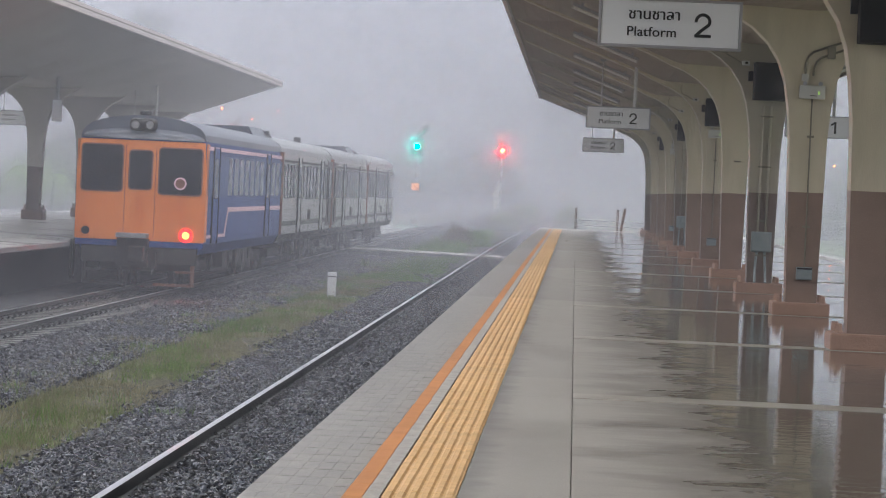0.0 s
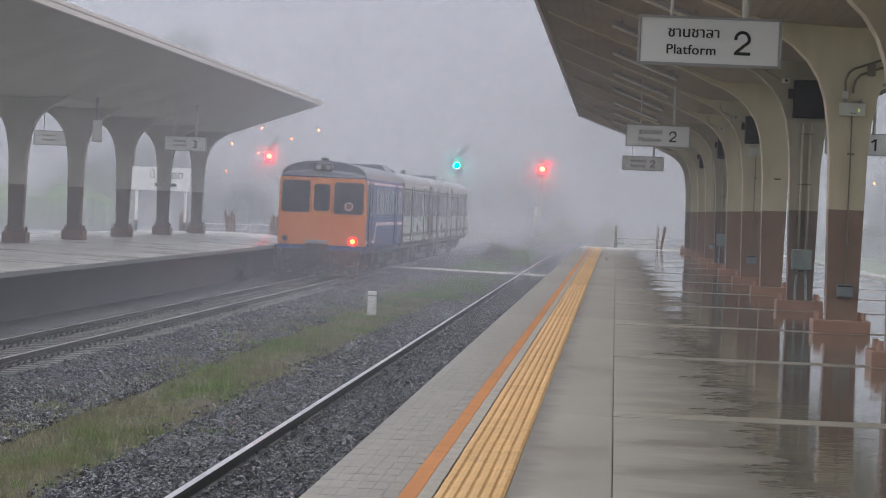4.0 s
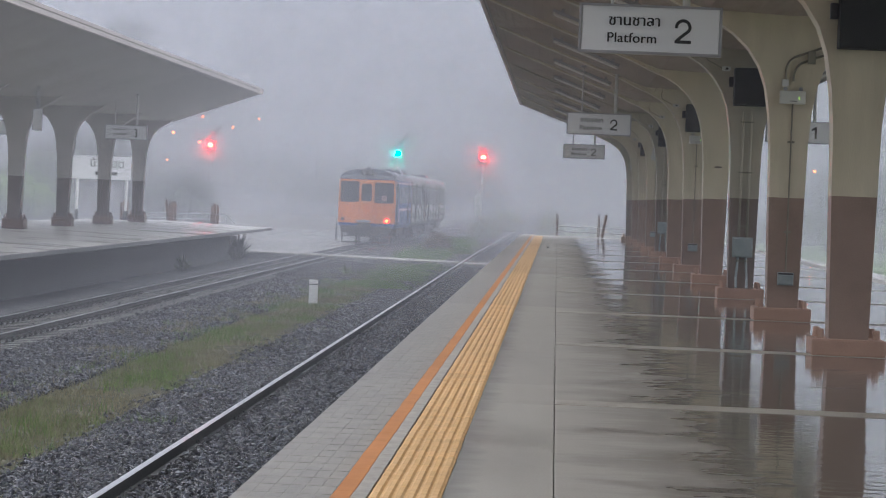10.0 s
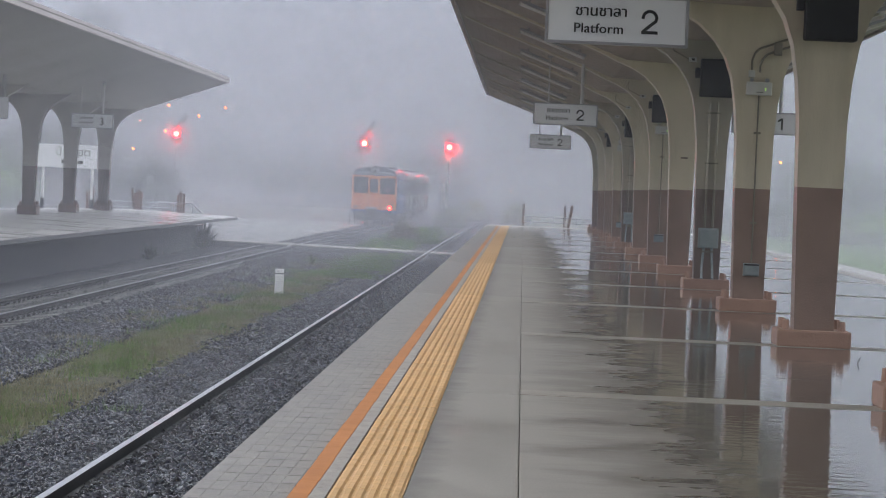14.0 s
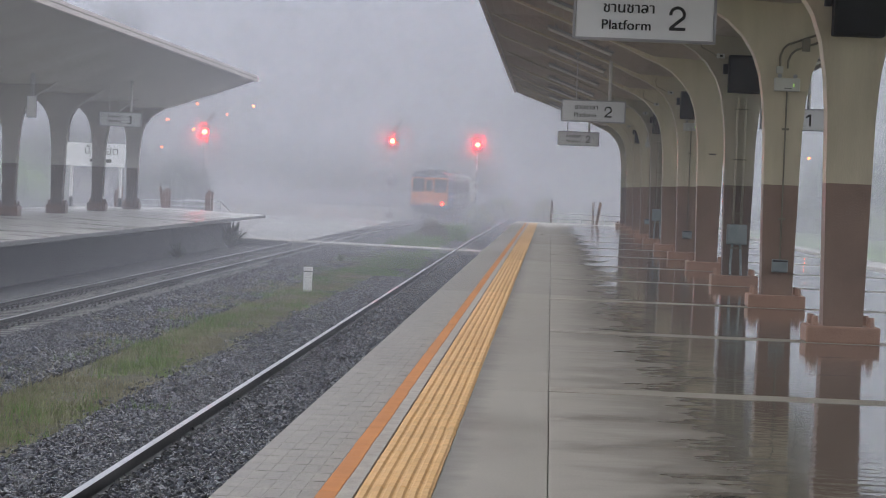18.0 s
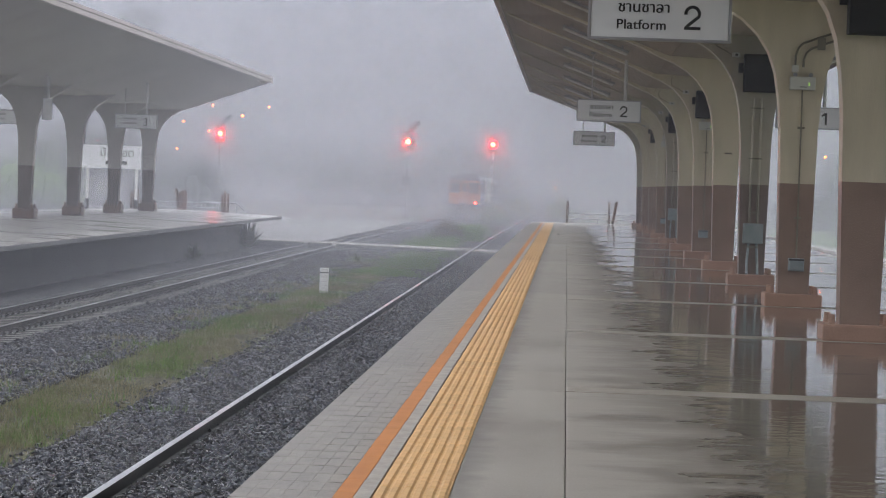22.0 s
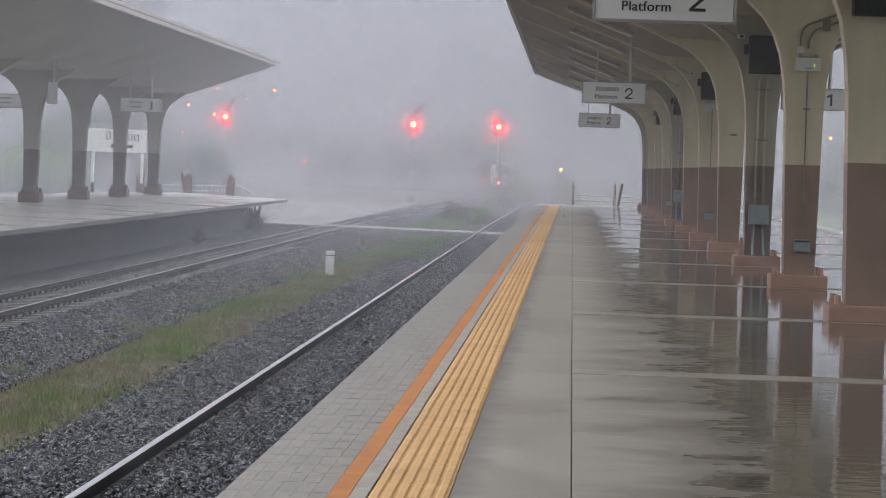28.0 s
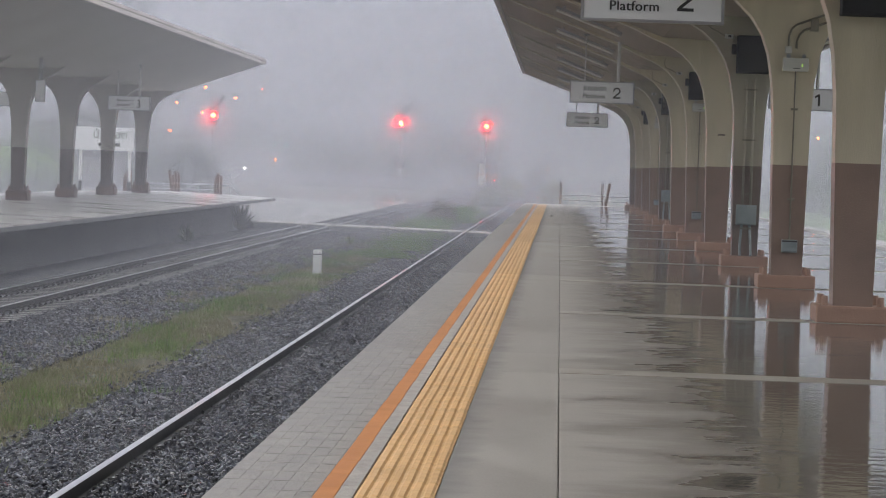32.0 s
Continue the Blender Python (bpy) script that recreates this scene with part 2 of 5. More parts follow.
M = {
    "concrete": surf("concrete", (0.30, 0.295, 0.28), (0.40, 0.39, 0.37), 1.3, 0.45, 0.3, 45, rough2=0.7),
    "wet_floor": wet("wet_concrete_floor", (0.35, 0.328, 0.29), (0.122, 0.108, 0.09), 0.03, 0.5, 0.8, (0.75, 1.1, 1), 0.085, (0.1, 1.15)),
    "damp_floor": wet("damp_concrete_floor", (0.37, 0.357, 0.327), (0.29, 0.277, 0.25), 0.38, 0.6, 0.9, (1, 0.35, 1), 0.05),
    "edge_floor": wet("drained_edge_concrete", (0.375, 0.354, 0.314), (0.285, 0.268, 0.235), 0.38, 0.6, 0.9, (1, 0.35, 1), 0.05, None, -0.36),
    "band": wet("tie_beam_concrete", (0.40, 0.374, 0.326), (0.31, 0.287, 0.248), 0.25, 0.5, 0.9, (1, 1, 1), 0.05),
    "paver": surf("grey_paver", (0.14, 0.133, 0.123), (0.305, 0.288, 0.265), 7.0, 0.45, 0.4, 45, vary=0.03, rough2=0.7, stretch=(1, 0.55, 1)),
    "gap_paver": surf("warm_grey_paver", (0.215, 0.2, 0.178), (0.40, 0.375, 0.335), 8.0, 0.55, 0.3, 50, vary=0.05, stretch=(1, 0.6, 1)),
    "orange": surf("orange_line_paint", (0.40, 0.158, 0.045), (0.495, 0.205, 0.064), 4.0, 0.65, 0.2, 60, vary=0.05, spec=0.25),
    "tactile": surf("yellow_tactile_paver", (0.50, 0.295, 0.115), (0.70, 0.445, 0.20), 7.0, 0.5, 0.25, 60, vary=0.07, spec=0.3),
    "mortar": surf("joint_mortar", (0.30, 0.28, 0.25), (0.42, 0.39, 0.35), 5, 0.7, 0.3),
    "beige": surf("beige_column_paint", (0.49, 0.44, 0.325), (0.63, 0.565, 0.425), 2.4, 0.42, 0.15, 50, spec=0.4, stretch=(2.2, 2.2, 0.5)),
    # darker copies of beige and brown: shade and greyish dirt put into the colour
    "stained_beige": surf("shaded_dirty_column_paint", (0.33, 0.305, 0.24), (0.43, 0.395, 0.31), 1.6, 0.42, 0.15, 50),
    "shaded_dirty_brown": surf("shaded_dirty_dado_paint", (0.15, 0.115, 0.098), (0.205, 0.158, 0.134), 1.6, 0.38, 0.15, 50),
    "taupe": surf("weathered_taupe_paint", (0.30, 0.28, 0.258), (0.385, 0.36, 0.335), 2.2, 0.5, 0.15, 50),
    "dark_taupe": surf("dark_taupe_paint", (0.115, 0.096, 0.086), (0.16, 0.134, 0.12), 3.0, 0.45, 0.15, 50),
    "brown": surf("brown_dado_paint", (0.225, 0.16, 0.126), (0.295, 0.21, 0.167), 3.0, 0.38, 0.15, 50, spec=0.4),
    "plinth": surf("terracotta_plinth_paint", (0.30, 0.185, 0.135), (0.39, 0.245, 0.18), 4.0, 0.5, 0.3, 40),
    "soffit": surf("brown_timber_soffit", (0.285, 0.243, 0.20), (0.38, 0.328, 0.275), 1.5, 0.6, 0.3, 30, stretch=(6, 0.5, 6)),
    "smooth_soffit": surf("weathered_grey_soffit", (0.29, 0.268, 0.25), (0.385, 0.36, 0.336), 0.9, 0.6, 0.1, 20),
    # one dark blue-grey tone for the recessed wall, slab edge and beam face
    "wall_dark": surf("dark_blue_grey_wall", (0.115, 0.12, 0.126), (0.19, 0.196, 0.2), 0.7, 0.5, 0.3, 30, rough2=0.7, stretch=(1, 1, 0.5)),
    "dark_plinth": surf("dark_terracotta_plinth_paint", (0.13, 0.085, 0.068), (0.19, 0.125, 0.10), 4.0, 0.4, 0.3, 40),
    # red muted to brown: haze over the fence is put into the colour
    "fence_red": surf("haze_muted_red_brown_paint", (0.10, 0.06, 0.045), (0.16, 0.095, 0.07), 6, 0.6, 0.2),
    "wet_opposite": wet("wet_platform_film", (0.52, 0.51, 0.49), (0.38, 0.37, 0.355), 0.2, 0.42, 0.55, (0.6, 1, 1), 0.02),
    # tone of the added wall-foot strip, darkened because it faces the sky
    "drain": surf("dark_wall_foot_tone", (0.045, 0.048, 0.053), (0.08, 0.083, 0.09), 1.2, 0.55, 0.3, 30, rough2=0.75, spec=0.25),
    "yard": surf("wet_yard_concrete", (0.17, 0.168, 0.165), (0.255, 0.25, 0.245), 0.3, 0.35, 0.3, 20, rough2=0.6),
    "gate_red": surf("faded_red_brown_boards", (0.125, 0.075, 0.06), (0.18, 0.105, 0.085), 6, 0.6, 0.2),
    "roofing": surf("grey_roof_sheet", (0.34, 0.33, 0.34), (0.42, 0.41, 0.42), 2, 0.4, 0.1),
    "fascia": surf("pale_eave_fascia", (0.50, 0.44, 0.42), (0.60, 0.54, 0.52), 3, 0.5, 0.1),
    "sign_white": surf("white_sign_face", (0.70, 0.71, 0.72), (0.78, 0.785, 0.795), 2.0, 0.25, 0.0),
    "sign_frame": surf("grey_sign_frame", (0.30, 0.30, 0.31), (0.38, 0.38, 0.39), 5, 0.35, metal=0.3),
    "rod_paint": surf("pale_grey_hanger_paint", (0.46, 0.455, 0.43), (0.56, 0.555, 0.53), 5, 0.4),
    "ink": surf("black_lettering", (0.012, 0.012, 0.013), (0.02, 0.02, 0.02), 8, 0.5),
    "black": surf("black_speaker_cloth", (0.010, 0.011, 0.013), (0.018, 0.019, 0.022), 30, 0.7, 0.3, 200),
    "steel": surf("galvanised_steel", (0.34, 0.35, 0.36), (0.46, 0.47, 0.48), 9, 0.35, 0.1, metal=0.7),
    "pipe": surf("painted_conduit", (0.17, 0.155, 0.12), (0.24, 0.22, 0.17), 8, 0.5),
    "panel": surf("grey_green_panel", (0.20, 0.235, 0.24), (0.30, 0.34, 0.34), 9, 0.4, 0.15, metal=0.2),
    "plastic": surf("ivory_plastic", (0.50, 0.50, 0.46), (0.60, 0.60, 0.56), 6, 0.4),
    "lamp_white": surf("unlit_white_tube", (0.68, 0.66, 0.61), (0.76, 0.74, 0.69), 5, 0.3),
    "rail_top": surf("polished_rail_head", (0.47, 0.47, 0.5), (0.53, 0.53, 0.56), 2, 0.27, metal=0.85, rough2=0.31, stretch=(1, 0.05, 1)),
    "rail_side": surf("dark_wet_rail_web", (0.026, 0.026, 0.03), (0.058, 0.056, 0.057), 4, 0.5, 0.2, stretch=(1, 0.2, 1)),
    "sleeper": surf("wet_concrete_sleeper", (0.12, 0.122, 0.113), (0.20, 0.20, 0.182), 4, 0.6, 0.3, vary=0.12),
    "ballast": surf("wet_granite_ballast", (0.005, 0.0057, 0.0085), (0.03, 0.0335, 0.046), 14, 0.13, 0.2, 60, rough2=0.42, island=0.92, spec=0.44),
    "ballast_bed": surf("ballast_bed_grit", (0.010, 0.011, 0.015), (0.026, 0.029, 0.037), 18, 0.75, 1.0, 40, spec=0.2),
    "soil": surf("wet_soil", (0.04, 0.041, 0.025), (0.085, 0.08, 0.05), 1.8, 0.85, 0.8, 20, spec=0.15),
    "ground": surf("rough_wet_ground", (0.075, 0.085, 0.045), (0.14, 0.14, 0.09), 0.3, 0.6, 0.5, 3),
    "grass": surf("wet_grass", (0.125, 0.155, 0.065), (0.215, 0.24, 0.115), 0.9, 0.85, 0.0, 9, spec=0.12),
    "dry_grass": surf("brownish_grass", (0.165, 0.155, 0.09), (0.275, 0.255, 0.165), 1.0, 0.8, 0.0, 9, spec=0.15),
    "leaf": surf("bush_leaf", (0.03, 0.05, 0.02), (0.06, 0.085, 0.035), 2.0, 0.8, 0.0, 9, spec=0.1),
    "verge_leaf": surf("bright_weed_leaf", (0.09, 0.155, 0.04), (0.165, 0.245, 0.075), 2.0, 0.7, 0.0, 9, spec=0.15),
    "field_grass": surf("field_grass", (0.075, 0.125, 0.045), (0.125, 0.18, 0.07), 0.12, 0.8, 0.5, 3, spec=0.1),
    "leaf_brown": surf("brownish_bush_leaf", (0.075, 0.055, 0.03), (0.12, 0.10, 0.055), 2.0, 0.5, 0.0, 9),
    "bark": surf("bark", (0.07, 0.055, 0.04), (0.12, 0.10, 0.075), 8, 0.8, 0.4),
    "white_paint": surf("white_paint", (0.62, 0.62, 0.62), (0.74, 0.74, 0.73), 6, 0.45, 0.15),
    "dark_paint": surf("dark_grey_paint", (0.035, 0.035, 0.04), (0.06, 0.06, 0.065), 6, 0.5),
    "rust_red": surf("rusty_red_paint", (0.14, 0.062, 0.045), (0.21, 0.095, 0.07), 6, 0.6, 0.2),
    "train_orange": surf("orange_train_paint", (0.66, 0.175, 0.04), (0.84, 0.27, 0.07), 1.3, 0.28, 0.08, 30, rough2=0.5, stretch=(2.2, 2.2, 0.6), local=True),
    "train_blue": surf("blue_train_paint", (0.018, 0.048, 0.19), (0.042, 0.09, 0.28), 1.3, 0.4, 0.08, 30, stretch=(2, 2, 0.6), local=True, spec=0.25),
    "train_lilac": surf("pale_blue_train_band", (0.048, 0.082, 0.205), (0.088, 0.125, 0.265), 1.3, 0.4, 0.08, 30, local=True, spec=0.25),
    "train_white": surf("white_grey_train_paint", (0.30, 0.302, 0.298), (0.41, 0.412, 0.405), 1.2, 0.4, 0.08, 30, stretch=(2, 2, 0.6), local=True, spec=0.3),
    "train_green": surf("dark_grey_green_skirt", (0.03, 0.035, 0.03), (0.07, 0.075, 0.066), 1.5, 0.4, 0.1, local=True),
    "train_roof": surf("grey_train_roof", (0.062, 0.072, 0.098), (0.125, 0.138, 0.17), 1.0, 0.3, 0.1, stretch=(1.5, 0.4, 1), local=True),
    "pale_roof": surf("pale_coach_roof", (0.19, 0.20, 0.21), (0.28, 0.29, 0.30), 1.0, 0.4, 0.1, stretch=(1.5, 0.4, 1), local=True),
    "rust_brown": surf("dark_brown_door_paint", (0.045, 0.038, 0.034), (0.085, 0.07, 0.06), 1.5, 0.45, 0.1, local=True),
    "train_dark": surf("black_underframe", (0.012, 0.012, 0.014), (0.04, 0.037, 0.036), 5, 0.6, 0.3, local=True),
    "pink": surf("pink_white_stripe", (0.72, 0.45, 0.52), (0.82, 0.55, 0.60), 2, 0.35, local=True),
    "glass": surf("dark_window_glass", (0.014, 0.015, 0.02), (0.03, 0.033, 0.04), 1.0, 0.2, 0.0, spec=0.16, local=True),
    "pane": surf("coach_window_glass", (0.08, 0.095, 0.14), (0.14, 0.155, 0.21), 1.0, 0.25, 0.0, spec=0.1, local=True),
    "chrome": surf("chrome", (0.6, 0.6, 0.6), (0.7, 0.7, 0.7), 4, 0.15, metal=1.0),
    "red_light": glow("red_signal_light", (1.0, 0.0013, 0.0001), 4600.0),
    "red_lens": glow("red_signal_lens_glow", (1.0, 0.02, 0.02), 5.0),
    "green_light": glow("green_signal_light", (0.0006, 1.0, 0.66), 2200.0),
    "amber_light": glow("sodium_lamp_light", (1.0, 0.125, 0.005), 42.0),
    "tail_light": glow("red_tail_light", (1.0, 0.008, 0.001), 240.0),
    "tail_lens": glow("red_tail_lens", (1.0, 0.02, 0.02), 3.0),
    "headlamp_light": glow("amber_headlamp_light", (1.0, 0.36, 0.06), 13.0),
    "amber_panel": glow("lit_amber_indicator", (1.0, 0.33, 0.10), 1.5),
    "white_lamp": glow("white_headlamp_light", (1.0, 0.92, 0.8), 30.0),
    "marker": glow("greenish_marker_lamp", (0.15, 1.0, 0.8), 9.0),
    "green_led": glow("green_led", (0.5, 0.8, 0.2), 0.7),
}


# ---- building helpers ----
def mesh_ob(name, bm, material, parent=None, smooth=False):
    me = bpy.data.meshes.new(name)
    bmesh.ops.recalc_face_normals(bm, faces=bm.faces)
    bm.to_mesh(me)
    bm.free()
    if smooth:
        me.shade_smooth()
    me.materials.append(M[material])
    ob = new(name, me)
    ob.parent = parent
    return ob


def part(name, bm, material, parent, label="", smooth=False):
    ob = mesh_ob(name, bm, material, parent, smooth)
    return tagged(ob, label) if label else ob


def thing(name, m, label, category, group="", kind=""):
    ob = new(name)
    ob.matrix_basis = m
    ob.empty_display_size = 0.1
    return tagged(ob, label, category, group, kind)


def box(x0, x1, y0, y1, z0, z1, bev=0.0, bm=None, m=None):
    b = bmesh.new()
    bmesh.ops.create_cube(b, size=1, matrix=Matrix.LocRotScale(((x0 + x1) / 2, (y0 + y1) / 2, (z0 + z1) / 2), None, (x1 - x0, y1 - y0, z1 - z0)))
    if bev:
        bmesh.ops.bevel(b, geom=list(b.edges), offset=bev, segments=2, profile=0.6, affect="EDGES")
    if m is not None:
        b.transform(m)
    return join(bm, b)


def join(bm, b):
    if bm is None:
        return b
    tmp = bpy.data.meshes.new("tmp")
    b.to_mesh(tmp)
    b.free()
    bm.from_mesh(tmp)
    bpy.data.meshes.remove(tmp)
    return bm


def rod(p, q, r, bm=None, seg=10, r2=None):
    p, q = Vector(p), Vector(q)
    b = bmesh.new()
    bmesh.ops.create_cone(b, cap_ends=True, segments=seg, radius1=r, radius2=r if r2 is None else r2, depth=(q - p).length)
    b.transform(Matrix.Translation((p + q) / 2) @ (q - p).to_track_quat("Z", "Y").to_matrix().to_4x4())
    return join(bm, b)


def pipe(points, r, bm=None, seg=8):
    for p, q in zip(points, points[1:]):
        bm = rod(p, q, r, bm, seg)
    return bm


def ball(c, r, bm=None, squash=(1, 1, 1), seg=12):
    b = bmesh.new()
    bmesh.ops.create_uvsphere(b, u_segments=seg, v_segments=seg // 2 + 2, radius=r)
    b.transform(Matrix.LocRotScale(c, None, squash))
    return join(bm, b)


def prism(outline, y0, y1, bm=None):
    """An outline in x and z, drawn out along y."""
    b = bmesh.new()
    lo = [b.verts.new((x, y0, z)) for x, z in outline]
    hi = [b.verts.new((x, y1, z)) for x, z in outline]
    b.faces.new(lo)
    b.faces.new(hi[::-1])
    for i in range(len(lo)):
        j = (i + 1) % len(lo)
        b.faces.new((lo[i], hi[i], hi[j], lo[j]))
    return join(bm, b)


def soup(name, verts, faces, material, parent=None):
    """A mesh from arrays; faces all have the same number of corners."""
    me = bpy.data.meshes.new(name)
    verts, faces = np.asarray(verts, np.float32), np.asarray(faces, np.int32)
    k = faces.shape[1]
    me.vertices.add(len(verts))
    me.vertices.foreach_set("co", verts.ravel())
    me.loops.add(faces.size)
    me.loops.foreach_set("vertex_index", faces.ravel())
    me.polygons.add(len(faces))
    me.polygons.foreach_set("loop_start", np.arange(0, faces.size, k, dtype=np.int32))
    me.update(calc_edges=True)
    me.shade_flat()
    me.materials.append(M[material])
    ob = new(name, me)
    ob.parent = parent
    return ob


def lettering(text, size, x, y, z, parent, spacing=1.0, weight=0.0, narrow=1.0):
    """Words that stand in the xz plane and read towards -y, as a part of their sign."""
    cu = bpy.data.curves.new("lettering", "FONT")
    cu.body, cu.size, cu.extrude, cu.space_character = text, size, 0.003, spacing
    tmp = new("tmp_text", cu)
    bpy.context.view_layer.update()
    me = bpy.data.meshes.new_from_object(tmp.evaluated_get(bpy.context.evaluated_depsgraph_get()))
    bpy.data.objects.remove(tmp)
    me.name = "lettering"
    me.transform(Matrix.Translation((x, y, z)) @ pose(0, 0, 0, 90) @ Matrix.Diagonal((narrow, 1, 1, 1)))
    if weight:
        b = bmesh.new()
        b.from_mesh(me)
        c = me.copy()
        c.transform(Matrix.Translation((weight, 0.0006, 0.0)))
        b.from_mesh(c)
        c.transform(Matrix.Translation((-2 * weight, 0.0006, 0.0)))
        b.from_mesh(c)
        b.to_mesh(me)
        b.free()
    me.materials.clear()
    me.materials.append(M["ink"])
    ob = new("lettering", me)
    ob.parent = parent
    return ob


# ---- plan: y runs along the line, x to the right, z = 0 is the platform's top ----
RAIL = -1.13            # top of the rails
BAY, FIRST = 8.75, 30.0  # columns of both canopies
EDGE_R, EDGE_L = -1.28, -10.5
COL_R, COL_L = 2.60, -14.3
TRACK_NEAR, TRACK_FAR, TRACK_ONE = -2.885, -8.98, 7.9


def fall(y):
    """The line drops gently beyond the station."""
    return -0.0022 * min(max(y - 150.0, 0.0), 180.0)


# ground: one sheet to the horizon
gv, gf = [], []
g_ys = [-150, 0, 60, 100, 150, 200, 250, 330, 500, 900, 1800, 4000]
g_xs = [-2500, -400, -60, -20, 0, 20, 60, 400, 2500]
for gy in g_ys:
    for gx in g_xs:
        gv.append((gx, gy, -1.40 + fall(gy)))
for j in range(len(g_ys) - 1):
    for i in range(len(g_xs) - 1):
        k = j * len(g_xs) + i
        gf.append((k, k + 1, k + 1 + len(g_xs), k + len(g_xs)))
ground = tagged(soup("ground", gv, gf, "ground"), "rough wet earth and grass around the station", "ground", kind="structure")


def bed(name, x0, x1, y0, y1, top, material, label):
    """A strip of ground raised a little, with sloping shoulders, along the line."""
    v, f = [], []
    ys = [y0, *[y for y in (60, 100, 150, 200, 250, 330) if y0 < y < y1], y1]
    for y in ys:
        for x, z in ((x0 - 0.35, -1.46), (x0, top), ((x0 + x1) / 2, top + 0.01), (x1, top), (x1 + 0.35, -1.46)):
            v.append((x, y, z + fall(y)))
    for j in range(len(ys) - 1):
        for i in range(4):
            k = j * 5 + i
            f.append((k, k + 1, k + 6, k + 5))
    return tagged(soup(name, v, f, material), label, "ground", kind="structure")


bed("ballast_bed_1", -4.45, -1.3, -30, 420, -1.285, "ballast_bed", "dark wet ballast bed under the platform track")
bed("ballast_bed_2", -11.4, -6.1, -30, 460, -1.285, "ballast_bed", "dark wet ballast bed under the far track")
bed("ballast_bed_3", 6.3, 9.6, -30, 420, -1.285, "ballast_bed", "dark wet ballast bed beyond the island platform")
# added strip, no gutter: carries the wall's tone down to the track
bed("drain_strip", -11.3, -10.2, -30, 121.5, -1.262, "drain", "dark strip added at the foot of the opposite platform")
bed("verge", -6.4, -4.3, -30, 420, -1.294, "soil", "wet soil strip between the tracks")
bed("road", 9.95, 14.1, -30, 420, -1.32, "damp_floor", "pale wet service road beside the line")
bed("field", 14.6, 90, -30, 420, -1.30, "field_grass", "green wet field beside the line")


def rail_outline(x):
    h = 0.033
    return [(x - 0.06, RAIL - 0.14), (x + 0.06, RAIL - 0.14), (x + 0.06, RAIL - 0.125), (x + 0.012, RAIL - 0.108), (x + 0.012, RAIL - 0.045),
            (x + h, RAIL - 0.035), (x + h, RAIL - 0.003), (x - h, RAIL - 0.003), (x - h, RAIL - 0.035), (x - 0.012, RAIL - 0.045), (x - 0.012, RAIL - 0.108), (x - 0.06, RAIL - 0.125)]


def track(name, xc, label, y_end):
    t = thing(name, pose(xc, 0, 0), label, "railway track")
    for side in (-0.53, 0.53):
        b = None
        for y0, y1 in ((-30, 150), (150, 240), (240, 330), (330, y_end)):
            if y1 <= y0:
                continue
            c = prism(rail_outline(side), y0, y1)
            for v in c.verts:
                v.co.z += fall(v.co.y)
            b = join(b, c)
        r = part("rail", b, "rail_side", t)
        c = None
        for y0, y1 in ((-30, 150), (150, 240), (240, 330), (330, y_end)):
            if y1 <= y0:
                continue
            d = box(side - 0.031, side + 0.031, y0, y1, RAIL - 0.004, RAIL, 0)
            for v in d.verts:
                v.co.z += fall(v.co.y)
            c = join(c, d)
        part("running_surface", c, "rail_top", r, "bright wet polished rail head")
        # thin strip of rail-head metal stands in for the highlight on the foot
        part("foot_edge", box(side + 0.05, side + 0.061, -30, 150, RAIL - 0.128, RAIL - 0.1235), "rail_top", r, "bright strip added as the highlight on the rail foot")
    return t


track_near = track("railway_track", TRACK_NEAR, "single metre-gauge track in wet dark ballast along the platform", 420)
track_far = track("railway_track", TRACK_FAR, "metre-gauge track on concrete sleepers with spring clips", 460)
track_one = track("railway_track", TRACK_ONE, "track on the other side of the island platform", 420)


def soffit_z(u):
    return 3.46 + 0.04 * u if u < 1.0 else 3.50 + 0.372 * (u - 1.0)


ARM = [(0.174, 0.15), (0.2, 1.4), (0.212, 2.0), (0.24, 2.35), (0.29, 2.65), (0.37, 2.88), (0.5, 3.08), (0.68, 3.25), (0.9, 3.38), (1.15, 3.48), (1.45, 3.625), (2.45, 4.005), (3.3, 4.32), (3.86, 4.545)]


